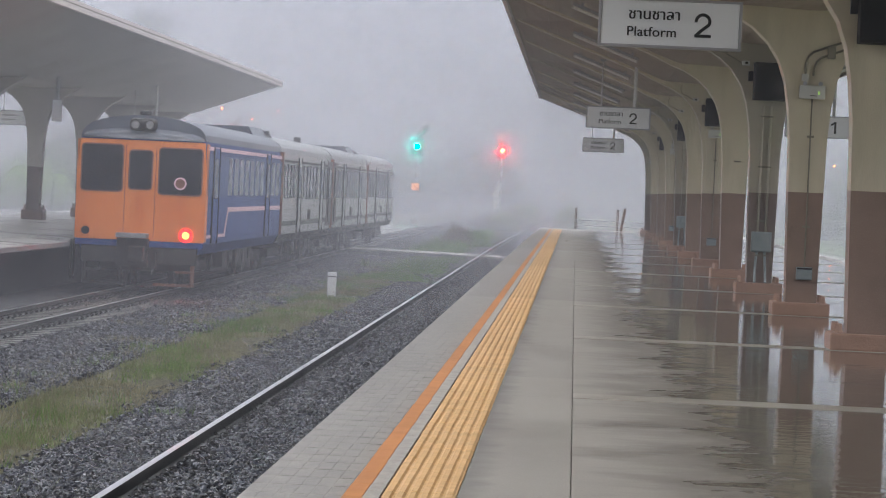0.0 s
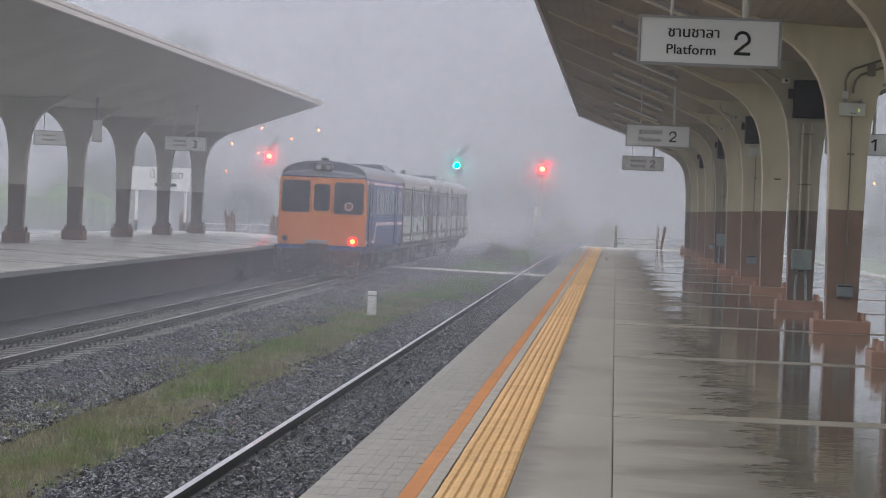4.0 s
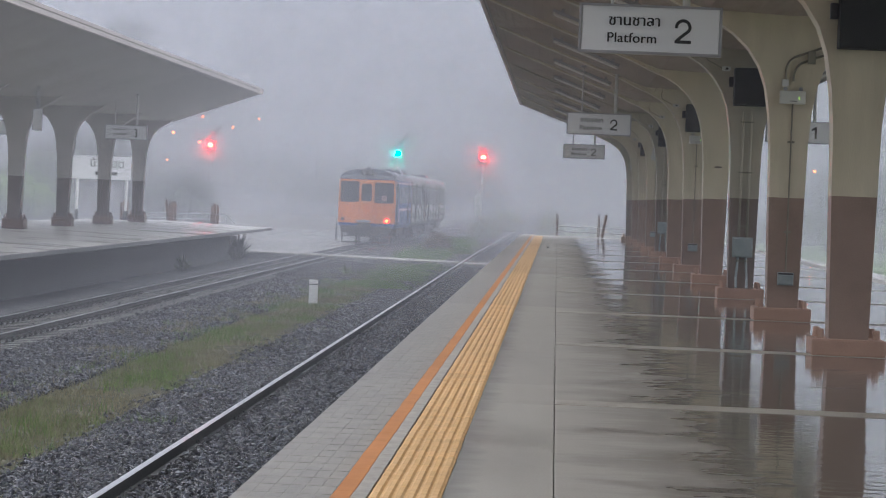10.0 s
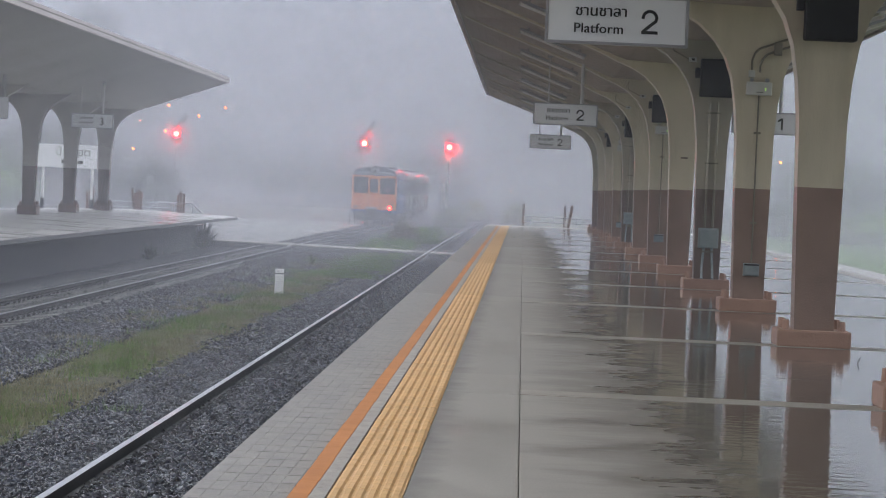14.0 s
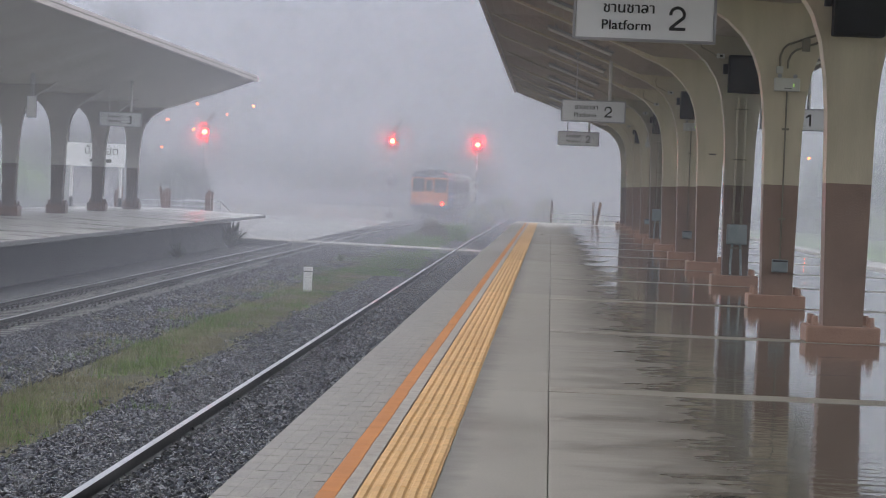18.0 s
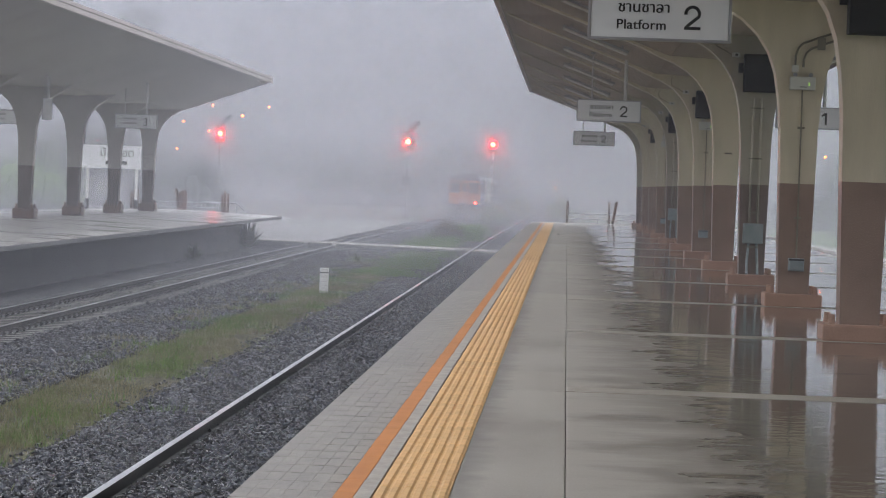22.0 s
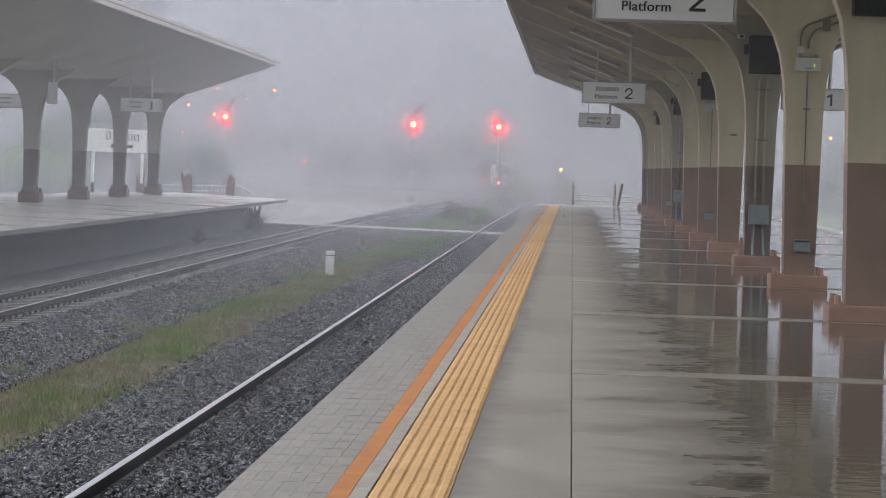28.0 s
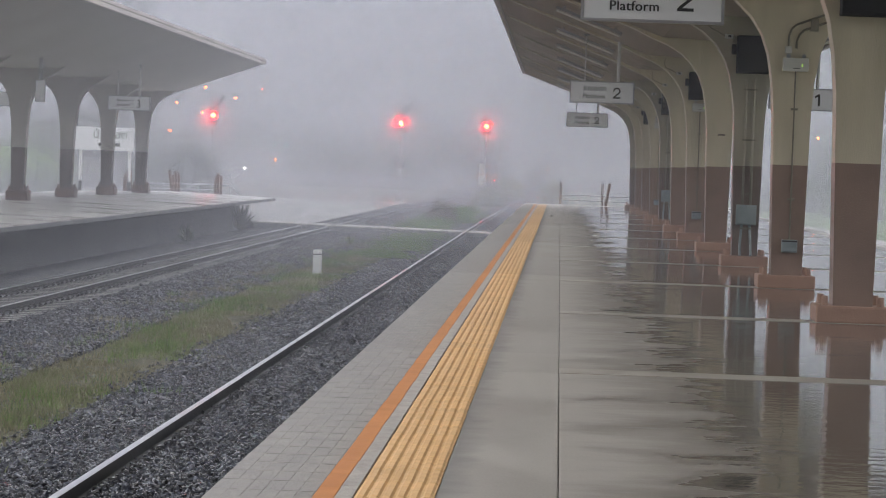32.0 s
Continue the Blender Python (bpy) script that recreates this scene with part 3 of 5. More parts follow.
def canopy_column(name, upper, label, hp=0.15, plinth="plinth", pw=0.325):
    """A column on a bolted plinth, with two curved arms that carry the roof; its base is at the origin."""
    t = thing(name, pose(0, 0, 0), label, "column", "canopy columns")
    p = part("plinth", box(-pw, pw, -0.30, 0.40, 0, hp, 0.02), plinth, t, "terracotta painted plinth")
    for x in (0.08 - pw, pw - 0.08):
        for y in (-0.2, 0.3):
            part("anchor_bolt", rod((x, y, hp - 0.01), (x, y, hp + (0.085 if hp < 0.2 else 0.12)), 0.036 if hp < 0.2 else 0.05, None, 8, 0.028), plinth, p)
    lo = ARM[:2] if upper != "taupe" else [(0.158, 0.15), (0.19, 1.4)]
    part("lower_shaft", prism([(-lo[0][0], 0.15), (lo[0][0], 0.15), (lo[1][0], 1.4), (-lo[1][0], 1.4)], -0.2, 0.2), {"beige": "brown", "taupe": "dark_taupe"}.get(upper, "shaded_dirty_brown"), t, "darker painted lower shaft")
    if upper == "taupe":
        # these arms run out smoothly into the soffit
        right = [(0.19, 1.4), (0.205, 2.0)] + [p for p in ARM[3:] if p[0] < 0.95] + [(1.2, soffit_z(1.2) + 0.008), (1.0, soffit_z(1.0) + 0.012), (0.0, soffit_z(0) + 0.012)]
    else:
        right = ARM[1:] + [(3.86, soffit_z(3.86) + 0.012), (1.0, soffit_z(1.0) + 0.012), (0.0, soffit_z(0) + 0.012)]
    for side in (1, -1):
        outline = [(0, 1.4)] + [(side * u, z) for u, z in right]
        b = prism(outline if side > 0 else outline[::-1], -0.197, 0.197)
        part("curved_arm", b, upper, t)
    return t


def roof(name, xc, y0, y1, label, smooth=False):
    """A butterfly canopy: timber soffit boards, sheet roof and a pale fascia along each eave."""
    t = thing(name, pose(xc, 0, 0), label, "canopy roof", kind="structure")
    for side in (-1, 1):
        b = bmesh.new()
        us = np.arange(0.0, 3.93, 0.14)
        for u in us:
            a, c = u + 0.002, min(u + 0.138, 3.94)
            o = [(side * a, soffit_z(a)), (side * c, soffit_z(c)), (side * c, soffit_z(c) + 0.02), (side * a, soffit_z(a) + 0.02)]
            b = prism(o if side > 0 else o[::-1], y0, y1, b)
        if smooth:
            b.free()
            o = [(0, soffit_z(0)), (side * 1.0, soffit_z(1.0)), (side * 3.94, soffit_z(3.94)), (side * 3.94, soffit_z(3.94) + 0.02), (side * 1.0, soffit_z(1.0) + 0.02), (0, soffit_z(0) + 0.02)]
            part("soffit", prism(o if side > 0 else o[::-1], y0, y1), "smooth_soffit", t, "smooth weathered grey soffit")
        else:
            part("soffit_boards", b, "soffit", t, "brown timber soffit boards")
        o = [(0, soffit_z(0) + 0.024), (side * 1.0, soffit_z(1.0) + 0.024), (side * 3.97, soffit_z(3.97) + 0.024), (side * 3.97, soffit_z(3.97) + 0.12), (side * 1.0, soffit_z(1.0) + 0.3), (0, soffit_z(0) + 0.3)]
        part("roof_sheet", prism(o if side > 0 else o[::-1], y0 - 0.05, y1 + 0.05), "roofing", t)
        x0, x1 = sorted((side * 3.972, side * 4.03))
        part("fascia", box(x0, x1, y0 - 0.08, y1 + 0.08, soffit_z(3.9) - 0.03, soffit_z(3.97) + 0.15, 0.01), "fascia", t, "pale eave fascia with gutter lip")
        x0, x1 = sorted((side * 4.028, side * 4.034))
        part("gutter_seam", box(x0, x1, y0, y1, soffit_z(3.97) + 0.045, soffit_z(3.97) + 0.07), "dark_taupe", t)
        o = [(0, soffit_z(0) + 0.004), (side * 1.0, soffit_z(1.0) + 0.004), (side * 3.97, soffit_z(3.97) - 0.03), (side * 3.97, soffit_z(3.97) + 0.14), (side * 1.0, soffit_z(1.0) + 0.32), (0, soffit_z(0) + 0.32)]
        part("end_board", prism(o if side > 0 else o[::-1], y1 + 0.06, y1 + 0.11), "roofing", t)
    return t


column = canopy_column("canopy_column", "beige", "beige concrete canopy column with brown painted lower half and curved arms")
column.matrix_basis = pose(COL_R, FIRST - 2 * BAY, 0)
for k in range(-3, 11):
    if k not in (-2, 2, 6, 10):
        copy_thing(column, pose(COL_R, FIRST + BAY * k, 0))
chip = thing("paint_chip", pose(2.643, FIRST + 3 * BAY - 0.2, 1.925), "dark chipped paint spot on a beige canopy column", "paint chip")
part("bare_spot", box(-0.07, 0.05, -0.006, 0.001, -0.012, 0.014, 0.003), "dark_taupe", chip)
# these columns carry their shade and dirt in a darker paint
column_s = canopy_column("canopy_column", "stained_beige", "canopy column darkened for shade and dirt, with curved arms and a brown lower half")
column_s.matrix_basis = pose(COL_R, FIRST + 2 * BAY, 0)
for k in (6, 10):
    copy_thing(column_s, pose(COL_R, FIRST + BAY * k, 0))
column_l = canopy_column("canopy_column", "taupe", "weathered taupe canopy column with darker lower half, hazy with rain", 0.27, "dark_plinth", 0.285)
column_l.matrix_basis = pose(COL_L, 28.0 + BAY * 10, -0.03)
for k in range(-3, 10):
    copy_thing(column_l, pose(COL_L, 28.0 + BAY * k, -0.03 - 0.0008 * BAY * (10 - k)))
roof("canopy_roof_1", COL_R, -12, FIRST + BAY * 10 + 1.1, "brown boarded butterfly canopy over the island platform")
r2 = roof("canopy_roof_2", COL_L, -12, 116.8, "grey butterfly canopy over the opposite platform", True)
r2.location.z = -0.03

# ---- the island platform: body, slabs, tie beams ----
plat = thing("platform_island", pose(0, 0, 0), "wet concrete island platform with tactile paving along its edge", "platform", kind="structure")
part("platform_body", box(EDGE_R + 0.06, 6.24, -14, 121, -1.45, -0.075), "concrete", plat)
part("edge_coping", box(EDGE_R, EDGE_R + 0.4, -14, 121, -0.3, -0.034, 0.012), "concrete", plat)
part("edge_coping", box(5.9, 6.3, -14, 121, -0.3, 0.0, 0.012), "concrete", plat)
part("ramp", prism([(EDGE_R + 0.06, -1.4), (6.24, -1.4), (6.24, -0.002), (EDGE_R + 0.06, -0.002)], 121.004, 124.6), "damp_floor", plat, "pale wet concrete apron at the platform end")
part("mortar_bed", box(EDGE_R + 0.01, -0.734, -14, 121, -0.0745, -0.0018), "mortar", plat)
part("mortar_bed", box(-0.733, -0.42, -14, 121, -0.0745, -0.012), "mortar", plat)
y = FIRST - 0.35 - 5 * BAY
while y < 120:
    y1 = min(y + BAY, 121)
    part("floor_slab", box(-0.425, 0.0355, y + 0.006, y1 - 0.006, -0.074, -0.001, 0.004), "edge_floor", plat)
    part("floor_slab", box(0.040, 5.895, y + 0.5, y1 - 0.004, -0.074, 0.0, 0.004), "wet_floor", plat, "brown-grey wet mirroring floor slab")
    part("tie_beam", box(0.040, 5.895, y + 0.004, y + 0.492, -0.074, 0.003, 0.004), "band", plat, "paler concrete strip between columns")
    y += BAY

# ---- opposite platform: cantilever slab on a recessed wall ----
opp = thing("platform_opposite", pose(0, 0, 0), "wet concrete platform with an overhanging edge and recessed wall", "platform", kind="structure")
slab = prism([(-18.3, -0.24), (-14.3, -0.18), (EDGE_L, -0.25), (EDGE_L, -0.15), (-13.95, -0.03), (-14.65, -0.03), (-18.3, -0.15)], -14, 124.9)
for v in slab.verts:
    v.co.z -= 0.0008 * (124.9 - v.co.y)
part("platform_slab", slab, "wet_opposite", opp)
lip = box(EDGE_L + 0.003, EDGE_L + 0.028, -14, 124.9, -0.252, -0.165)
for v in lip.verts:
    v.co.z -= 0.0008 * (124.9 - v.co.y)
part("edge_fascia", lip, "wall_dark", opp, "dark edge of the overhanging slab")
part("retaining_wall", box(-17.4, -11.5, -14, 122.3, -1.45, -0.46), "wall_dark", opp)

# ---- level crossing at the platform ends, and the wet yard beyond ----
cross = thing("level_crossing", pose(0, 0, 0), "wet concrete foot crossing over both tracks at the platform ends", "crossing", kind="structure")
for x0, x1 in ((-11.5, TRACK_FAR - 0.60), (TRACK_FAR - 0.45, TRACK_FAR + 0.45), (TRACK_FAR + 0.60, TRACK_NEAR - 0.60), (TRACK_NEAR - 0.45, TRACK_NEAR + 0.45), (TRACK_NEAR + 0.6, EDGE_R)):
    slab = box(x0, x1, 122.6, 126.8, -1.40, RAIL - 0.012, 0.012)
    for v in slab.verts:
        v.co.y += 0.3 * (-2.4 - v.co.x)
        v.co.z += 0.009 * (-2.4 - v.co.x) if v.co.z > -1.3 else 0
    part("crossing_slab", slab, "damp_floor", cross)
    kerb = box(x0, x1, 122.3, 122.595, -1.40, RAIL + 0.012, 0.01)
    for v in kerb.verts:
        v.co.y += 0.3 * (-2.4 - v.co.x)
        v.co.z += 0.009 * (-2.4 - v.co.x) if v.co.z > -1.3 else 0
    part("edge_kerb", kerb, "damp_floor", cross, "pale wet concrete edge beam")
    face = box(x0 + 0.01, x1 - 0.01, 122.28, 122.298, -1.40, RAIL - 0.03)
    for v in face.verts:
        v.co.y += 0.3 * (-2.4 - v.co.x)
        v.co.z += 0.009 * (-2.4 - v.co.x) if v.co.z > -1.3 else 0
    part("kerb_face", face, "wall_dark", cross, "dark face of the edge beam")
part("yard_slab", box(-11.5, TRACK_FAR - 0.62, 128.2, 215, -1.40, RAIL - 0.02), "yard", cross, "pale wet concrete beside the far track")
part("yard_slab", box(-34, -11.51, 122.8, 215, -1.40, RAIL - 0.02), "yard", cross, "pale wet concrete yard")


# ---- signs, loudspeakers, lamps and pipes ----
def hanging_sign(name, words, number, x, y, label, zb=2.535):
    t = thing(name, pose(x, y, zb), label, "sign", "hanging platform signs")
    part("sign_box", box(-0.585, 0.585, -0.045, 0.075, 0.015, 0.405, 0.006), "sign_white", t)
    f = box(-0.61, 0.61, -0.055, 0.085, 0, 0.022, 0.004)
    f = box(-0.61, 0.61, -0.055, 0.085, 0.398, 0.42, 0.004, f)
    f = box(-0.61, -0.588, -0.055, 0.085, 0.022, 0.398, 0.004, f)
    f = box(0.588, 0.61, -0.055, 0.085, 0.022, 0.398, 0.004, f)
    part("sign_frame", f, "sign_frame", t, "grey metal frame")
    top = soffit_z(abs(x - (COL_R if x > -5 else COL_L))) - zb
    for i, rx in enumerate((-0.33, 0.30)):
        part("hanger_rod", rod((rx, 0.015, 0.42), (rx, 0.015, top), 0.014 if i == 0 else 0.034), "rod_paint", t)
        part("hanger_plate", box(rx - 0.05, rx + 0.05, -0.035, 0.065, top - 0.02, top + 0.02, 0.004), "steel", t)
    if words:
        lettering(words[0], 0.128, -0.36, -0.047, 0.24, t, 1.0, 0.0025)
        lettering(words[1], 0.118, -0.37, -0.047, 0.095, t, 1.05, 0.002)
    else:
        # bars for dark lettering, mid-grey: the haze over them is in the colour
        part("text_bar", box(-0.36, 0.02, -0.05, -0.046, 0.26, 0.31), "roofing", t)
        part("text_bar", box(-0.36, 0.02, -0.05, -0.046, 0.13, 0.18), "roofing", t)
    if number == "1":
        b = box(0.31, 0.35, -0.049, -0.046, 0.09, 0.315)
        part("number_one", prism([(0.31, 0.315), (0.25, 0.27), (0.25, 0.235), (0.31, 0.265)], -0.049, -0.046, b), "ink", t)
    elif number == "2":
        figure_two(t)
    elif number:
        lettering(number, 0.32, 0.20, -0.047, 0.09, t, 1.0, 0.0, 0.98)
    return t


def figure_two(parent):
    """A plain grotesque figure two as one stroke of even width, with a flat foot."""
    h, w, k = 0.208, 0.142, 0.0135
    r = w / 2 - k
    mid = [(w / 2 + r * math.cos(a), h - k - r + r * math.sin(a)) for a in np.linspace(math.radians(188), math.radians(-28), 16)]
    mid += [(w * 0.62, h * 0.40), (w * 0.38, h * 0.26), (w * 0.2, h * 0.15), (k * 1.2, k)]
    mid = [Vector((x, 0, z)) for x, z in mid]
    left, right = [], []
    for i, p in enumerate(mid):
        d = (mid[min(i + 1, len(mid) - 1)] - mid[max(i - 1, 0)]).normalized()
        left.append(p + Vector((-d.z, 0, d.x)) * k)
        right.append(p - Vector((-d.z, 0, d.x)) * k)
    b = bmesh.new()
    for i in range(len(mid) - 1):
        q = [b.verts.new((v.x, y, v.z)) for y in (0, 0.003) for v in (left[i], left[i + 1], right[i + 1], right[i])]
        b.faces.new(q[:4])
        b.faces.new(q[4:])
    b = box(0.002, w, -0.0004, 0.0034, 0, 2 * k, 0, b)
    b.transform(Matrix.Translation((0.207, -0.049, 0.102)))
    return part("number_two", b, "ink", parent)


WORDS = ("\u0e0a\u0e32\u0e19\u0e0a\u0e32\u0e25\u0e32", "Platform")
for k in range(3):
    hanging_sign("platform_sign", WORDS, "2", 0.735, 29.0 + 35.2 * k, "white hanging sign with black platform lettering and number two")
    hanging_sign("platform_sign", WORDS, "1", 4.49, 29.0 + 35.2 * k, "white hanging sign with black platform lettering and number one")
for k in range(3):
    hanging_sign("platform_sign", None, "3", -12.42, 97.0 - 35.2 * k, "hazy white hanging platform sign with number three", zb=2.52)
    hanging_sign("platform_sign", None, "", -16.2, 97.0 - 35.2 * k, "hazy white hanging platform sign under the opposite canopy", zb=2.52)
t = thing("hanging_notice", pose(-12.98, 84, 2.5), "narrow white hanging notice under the opposite canopy", "sign")
part("notice_board", box(-0.11, 0.11, -0.02, 0.02, 0, 0.52, 0.006), "sign_white", t)
part("notice_frame", box(-0.125, 0.125, -0.015, 0.03, -0.015, 0.0, 0.003, box(-0.125, -0.111, -0.015, 0.03, 0, 0.52, 0.003, box(0.111, 0.125, -0.015, 0.03, 0, 0.52, 0.003))), "sign_frame", t)
part("hanger_rod", rod((0, 0.01, 0.52), (0, 0.01, 1.55), 0.05), "sign_frame", t)


def loudspeaker(name, m):
    t = thing(name, m, "black box loudspeaker bracketed to a canopy column", "loudspeaker", "column loudspeakers")
    part("cabinet", box(-0.215, 0.235, -0.33, -0.03, 0, 0.52, 0.015), "black", t)
    part("grille", box(-0.195, 0.215, -0.342, -0.331, 0.02, 0.5, 0.004), "black", t)
    part("wall_bracket", box(-0.12, 0.12, -0.03, 0.0, 0.1, 0.42, 0.005), "dark_paint", t)
    part("volume_box", box(-0.285, -0.22, -0.12, -0.03, 0.26, 0.40, 0.008), "dark_paint", t)
    return t


spk = loudspeaker("loudspeaker", pose(COL_R, FIRST - 0.2, 2.68))
for k in (2, 4, 6, 8):
    copy_thing(spk, pose(COL_R, FIRST + BAY * k - 0.2, 2.68))


def emergency_light(name, m):
    t = thing(name, m, "ivory twin-lamp emergency light box on a canopy column", "emergency light", "column emergency lights")
    part("battery_box", box(-0.145, 0.145, -0.09, 0, 0, 0.15, 0.01), "plastic", t)
    part("indicator", box(0.065, 0.08, -0.096, -0.0905, 0.05, 0.085), "green_led", t, "small glowing green indicator")
    part("name_strip", box(-0.03, 0.05, -0.093, -0.0905, 0.03, 0.038), "dark_paint", t)
    for x in (-0.085, 0.09):
        part("lamp_head", rod((x, -0.08, 0.172), (x, -0.02, 0.172), 0.024, None, 12), "sign_frame", t)
    return t


eml = emergency_light("emergency_light", pose(COL_R + 0.015, FIRST + BAY - 0.2, 2.46))
for k in (4, 7, 10):
    copy_thing(eml, pose(COL_R + 0.015, FIRST + BAY * k - 0.2, 2.46))


def socket_box(name, m):
    t = thing(name, m, "small grey socket box with hinged lid on a brown column", "socket box", "column socket boxes")
    part("box_body", box(-0.09, 0.09, -0.08, 0, 0, 0.145, 0.008), "panel", t)
    part("lid", box(-0.08, 0.08, -0.098, -0.0805, 0.012, 0.115, 0.006), "panel", t, "paler hinged lid")
    part("hinge_bar", box(-0.085, 0.085, -0.098, -0.081, 0.12, 0.138, 0.003), "dark_paint", t)
    return t


sk = socket_box("socket_box", pose(COL_R + 0.02, FIRST + BAY - 0.2, 0.41))
for k in (4, 7):
    copy_thing(sk, pose(COL_R + 0.02, FIRST + BAY * k - 0.2, 0.41))


def panel_box(name, m):
    t = thing(name, m, "grey-green electrical panel with conduits on a column", "electrical panel", "column panels")
    part("cabinet", box(-0.14, 0.14, -0.12, -0.02, 0.58, 0.86, 0.01), "panel", t)
    part("door", box(-0.125, 0.125, -0.133, -0.1205, 0.595, 0.845, 0.006), "panel", t)
    for x in (-0.055, 0.055):
        part("conduit", pipe([(x, -0.028, 1.4), (x, -0.028, 2.6)], 0.018), "stained_beige", t)
        part("conduit", pipe([(x, -0.028, 0.86), (x, -0.028, 1.4)], 0.018), "pipe", t)
        part("conduit", pipe([(x, -0.028, 0.58), (x * 1.35, -0.05, 0.3), (x * 1.35, -0.16, 0.16)], 0.018), "panel", t)
    for z in (0.52, 1.0, 1.75, 2.45):
        part("conduit_clip", box(-0.09, 0.09, -0.05, -0.005, z, z + 0.022, 0.003), "pipe", t)
    return t


pb = panel_box("electrical_panel", pose(COL_R, FIRST + 2 * BAY - 0.2, 0))
for k in (6,):
    copy_thing(pb, pose(COL_R, FIRST + BAY * k - 0.2, 0))


def conduit_run(name, m):
    t = thing(name, m, "thin painted conduits running up a column face to the arm", "conduit", "column conduits")
    part("riser", pipe([(0.02, -0.012, 0.56), (0.02, -0.012, 2.46)], 0.009), "pipe", t)
    for x, top in ((-0.07, 2.96), (0.02, 2.90)):
        part("bent_pipe", pipe([(x, -0.018, 2.72), (x, -0.018, top - 0.1), (x + 0.03, -0.018, top - 0.02), (x + 0.08, -0.018, top + 0.03), (x + 0.4, -0.018, top + 0.15), (x + 0.9, -0.018, top + 0.34)], 0.013), "pipe", t)
    part("junction_box", box(-0.11, -0.035, -0.05, -0.001, 2.66, 2.74, 0.006), "plastic", t)
    part("junction_box", box(0.17, 0.26, -0.05, -0.001, 2.92, 3.06, 0.006), "pipe", t)
    for z in (1.0, 2.02):
        part("saddle_clip", box(-0.02, 0.06, -0.024, -0.001, z, z + 0.025, 0.003), "pipe", t)
    return t


cr = conduit_run("conduit_run", pose(COL_R, FIRST + BAY - 0.2, 0))
for k in (4, 7):
    copy_thing(cr, pose(COL_R, FIRST + BAY * k - 0.2, 0))


def arm_floodlight(name, m):
    t = thing(name, m, "small cable-fed camera box under a curved canopy arm", "camera box", "arm boxes")
    part("housing", box(-0.06, 0.05, -0.12, 0.0, 0, 0.06, 0.008), "plastic", t)
    part("lens_port", box(-0.02, 0.02, -0.125, -0.1205, 0.015, 0.045), "ink", t)
    part("cable", pipe([(-0.06, -0.05, 0.03), (-0.16, -0.03, 0.09), (-0.27, -0.03, 0.14), (-0.3, -0.03, 0.24), (-0.27, -0.03, 0.3)], 0.007), "pipe", t)
    return t


af = arm_floodlight("camera_box", pose(2.28, FIRST + 2 * BAY - 0.2, 3.16))
for k in (4, 5, 6, 8):
    copy_thing(af, pose(2.2, FIRST + BAY * k - 0.2, 3.14))


def tube_light(name, m):
    t = thing(name, m, "unlit white fluorescent batten fixed under the canopy soffit", "tube light", "canopy tube lights")
    part("batten", box(-0.62, 0.62, -0.03, 0.03, 0, 0.045, 0.006, box(-0.5, -0.46, -0.02, 0.02, 0.045, 0.1, 0, box(0.46, 0.5, -0.02, 0.02, 0.045, 0.1))), "sign_frame", t)
    part("tube", rod((-0.58, -0.02, -0.03), (0.58, -0.02, -0.03), 0.022), "lamp_white", t)
    for x in (-0.59, 0.59):
        part("lamp_holder", box(x - 0.015, x + 0.015, -0.025, 0.025, -0.05, 0.0, 0.003), "plastic", t)
    return t


slope = math.degrees(math.atan(0.372))
tube = None
for k in range(-2, 10):
    for side in (-1, 1):
        u = 2.2
        m = pose(COL_R + side * u, FIRST + BAY * k + 2.8, soffit_z(u) - 0.10, 0, -side * slope, 0)
        if tube is None:
            tube = tube_light("tube_light", m)
        else:
            copy_thing(tube, m)


# ---- end fences ----
def end_fence(name, x, y, z, flip, label, more=()):
    t = thing(name, pose(x, y, z), label, "fence")
    f = -1 if flip else 1
    for a in (0.0, 0.05):
        part("post", rod((f * a, 0, 0), (f * a, 0, 0.8), 0.018), "fence_red", t)
    for a in (1.52, 1.57, *more):
        part("post", rod((f * a, 0, 0), (f * a, 0, 0.8), 0.018), "fence_red", t)
    part("leaning_board", box(-0.05, 0.05, -0.02, 0.02, 0, 0.84, 0.005, None, pose(f * 1.68, 0.0, 0, 0, f * 9, 0)), "fence_red", t, "leaning rust-red board")
    for z0 in (0.36, 0.17):
        part("rail", rod((0, 0, z0), (f * 2.6, 0, z0 - 0.02), 0.013), "steel", t)
    for i in range(5):
        part("baluster", rod((f * (0.3 + 0.42 * i), 0, 0), (f * (0.3 + 0.42 * i), 0, 0.36), 0.009), "steel", t)
    return t


end_fence("end_fence", 0.02, 124.0, -0.002, False, "low steel fence with rusty red gate posts at the platform end")
end_fence("end_fence", -12.5, 124.0, -0.09, True, "low white rail fence with rust-red posts at the far platform end", (1.47, 1.63, 3.2, 3.26, 3.32))
for x in (-15.83, -14.05, -12.49):
    t = thing("gate_board", pose(x, 123.93, -0.09), "weathered red-brown gate board at the far platform end", "gate board", "gate boards")
    for i in range(3):
        part("slat", box(-0.15 + 0.105 * i, -0.06 + 0.105 * i, -0.02, 0.02, 0, (0.66, 0.74, 0.7)[i], 0.006), "gate_red", t)
t = thing("stair_railing", pose(-11.9, 124.3, -0.11), "grey sloping handrail at the far platform end", "handrail")
part("handrail", pipe([(-1.9, 0, 0.02), (-1.5, 0, 0.4), (-0.2, 0, 0.38), (0.15, 0, 0.05)], 0.02), "sign_frame", t)
for x, h in ((-1.5, 0.4), (-0.85, 0.39), (-0.2, 0.38)):
    part("post", rod((x, 0, 0), (x, 0, h), 0.016), "sign_frame", t)

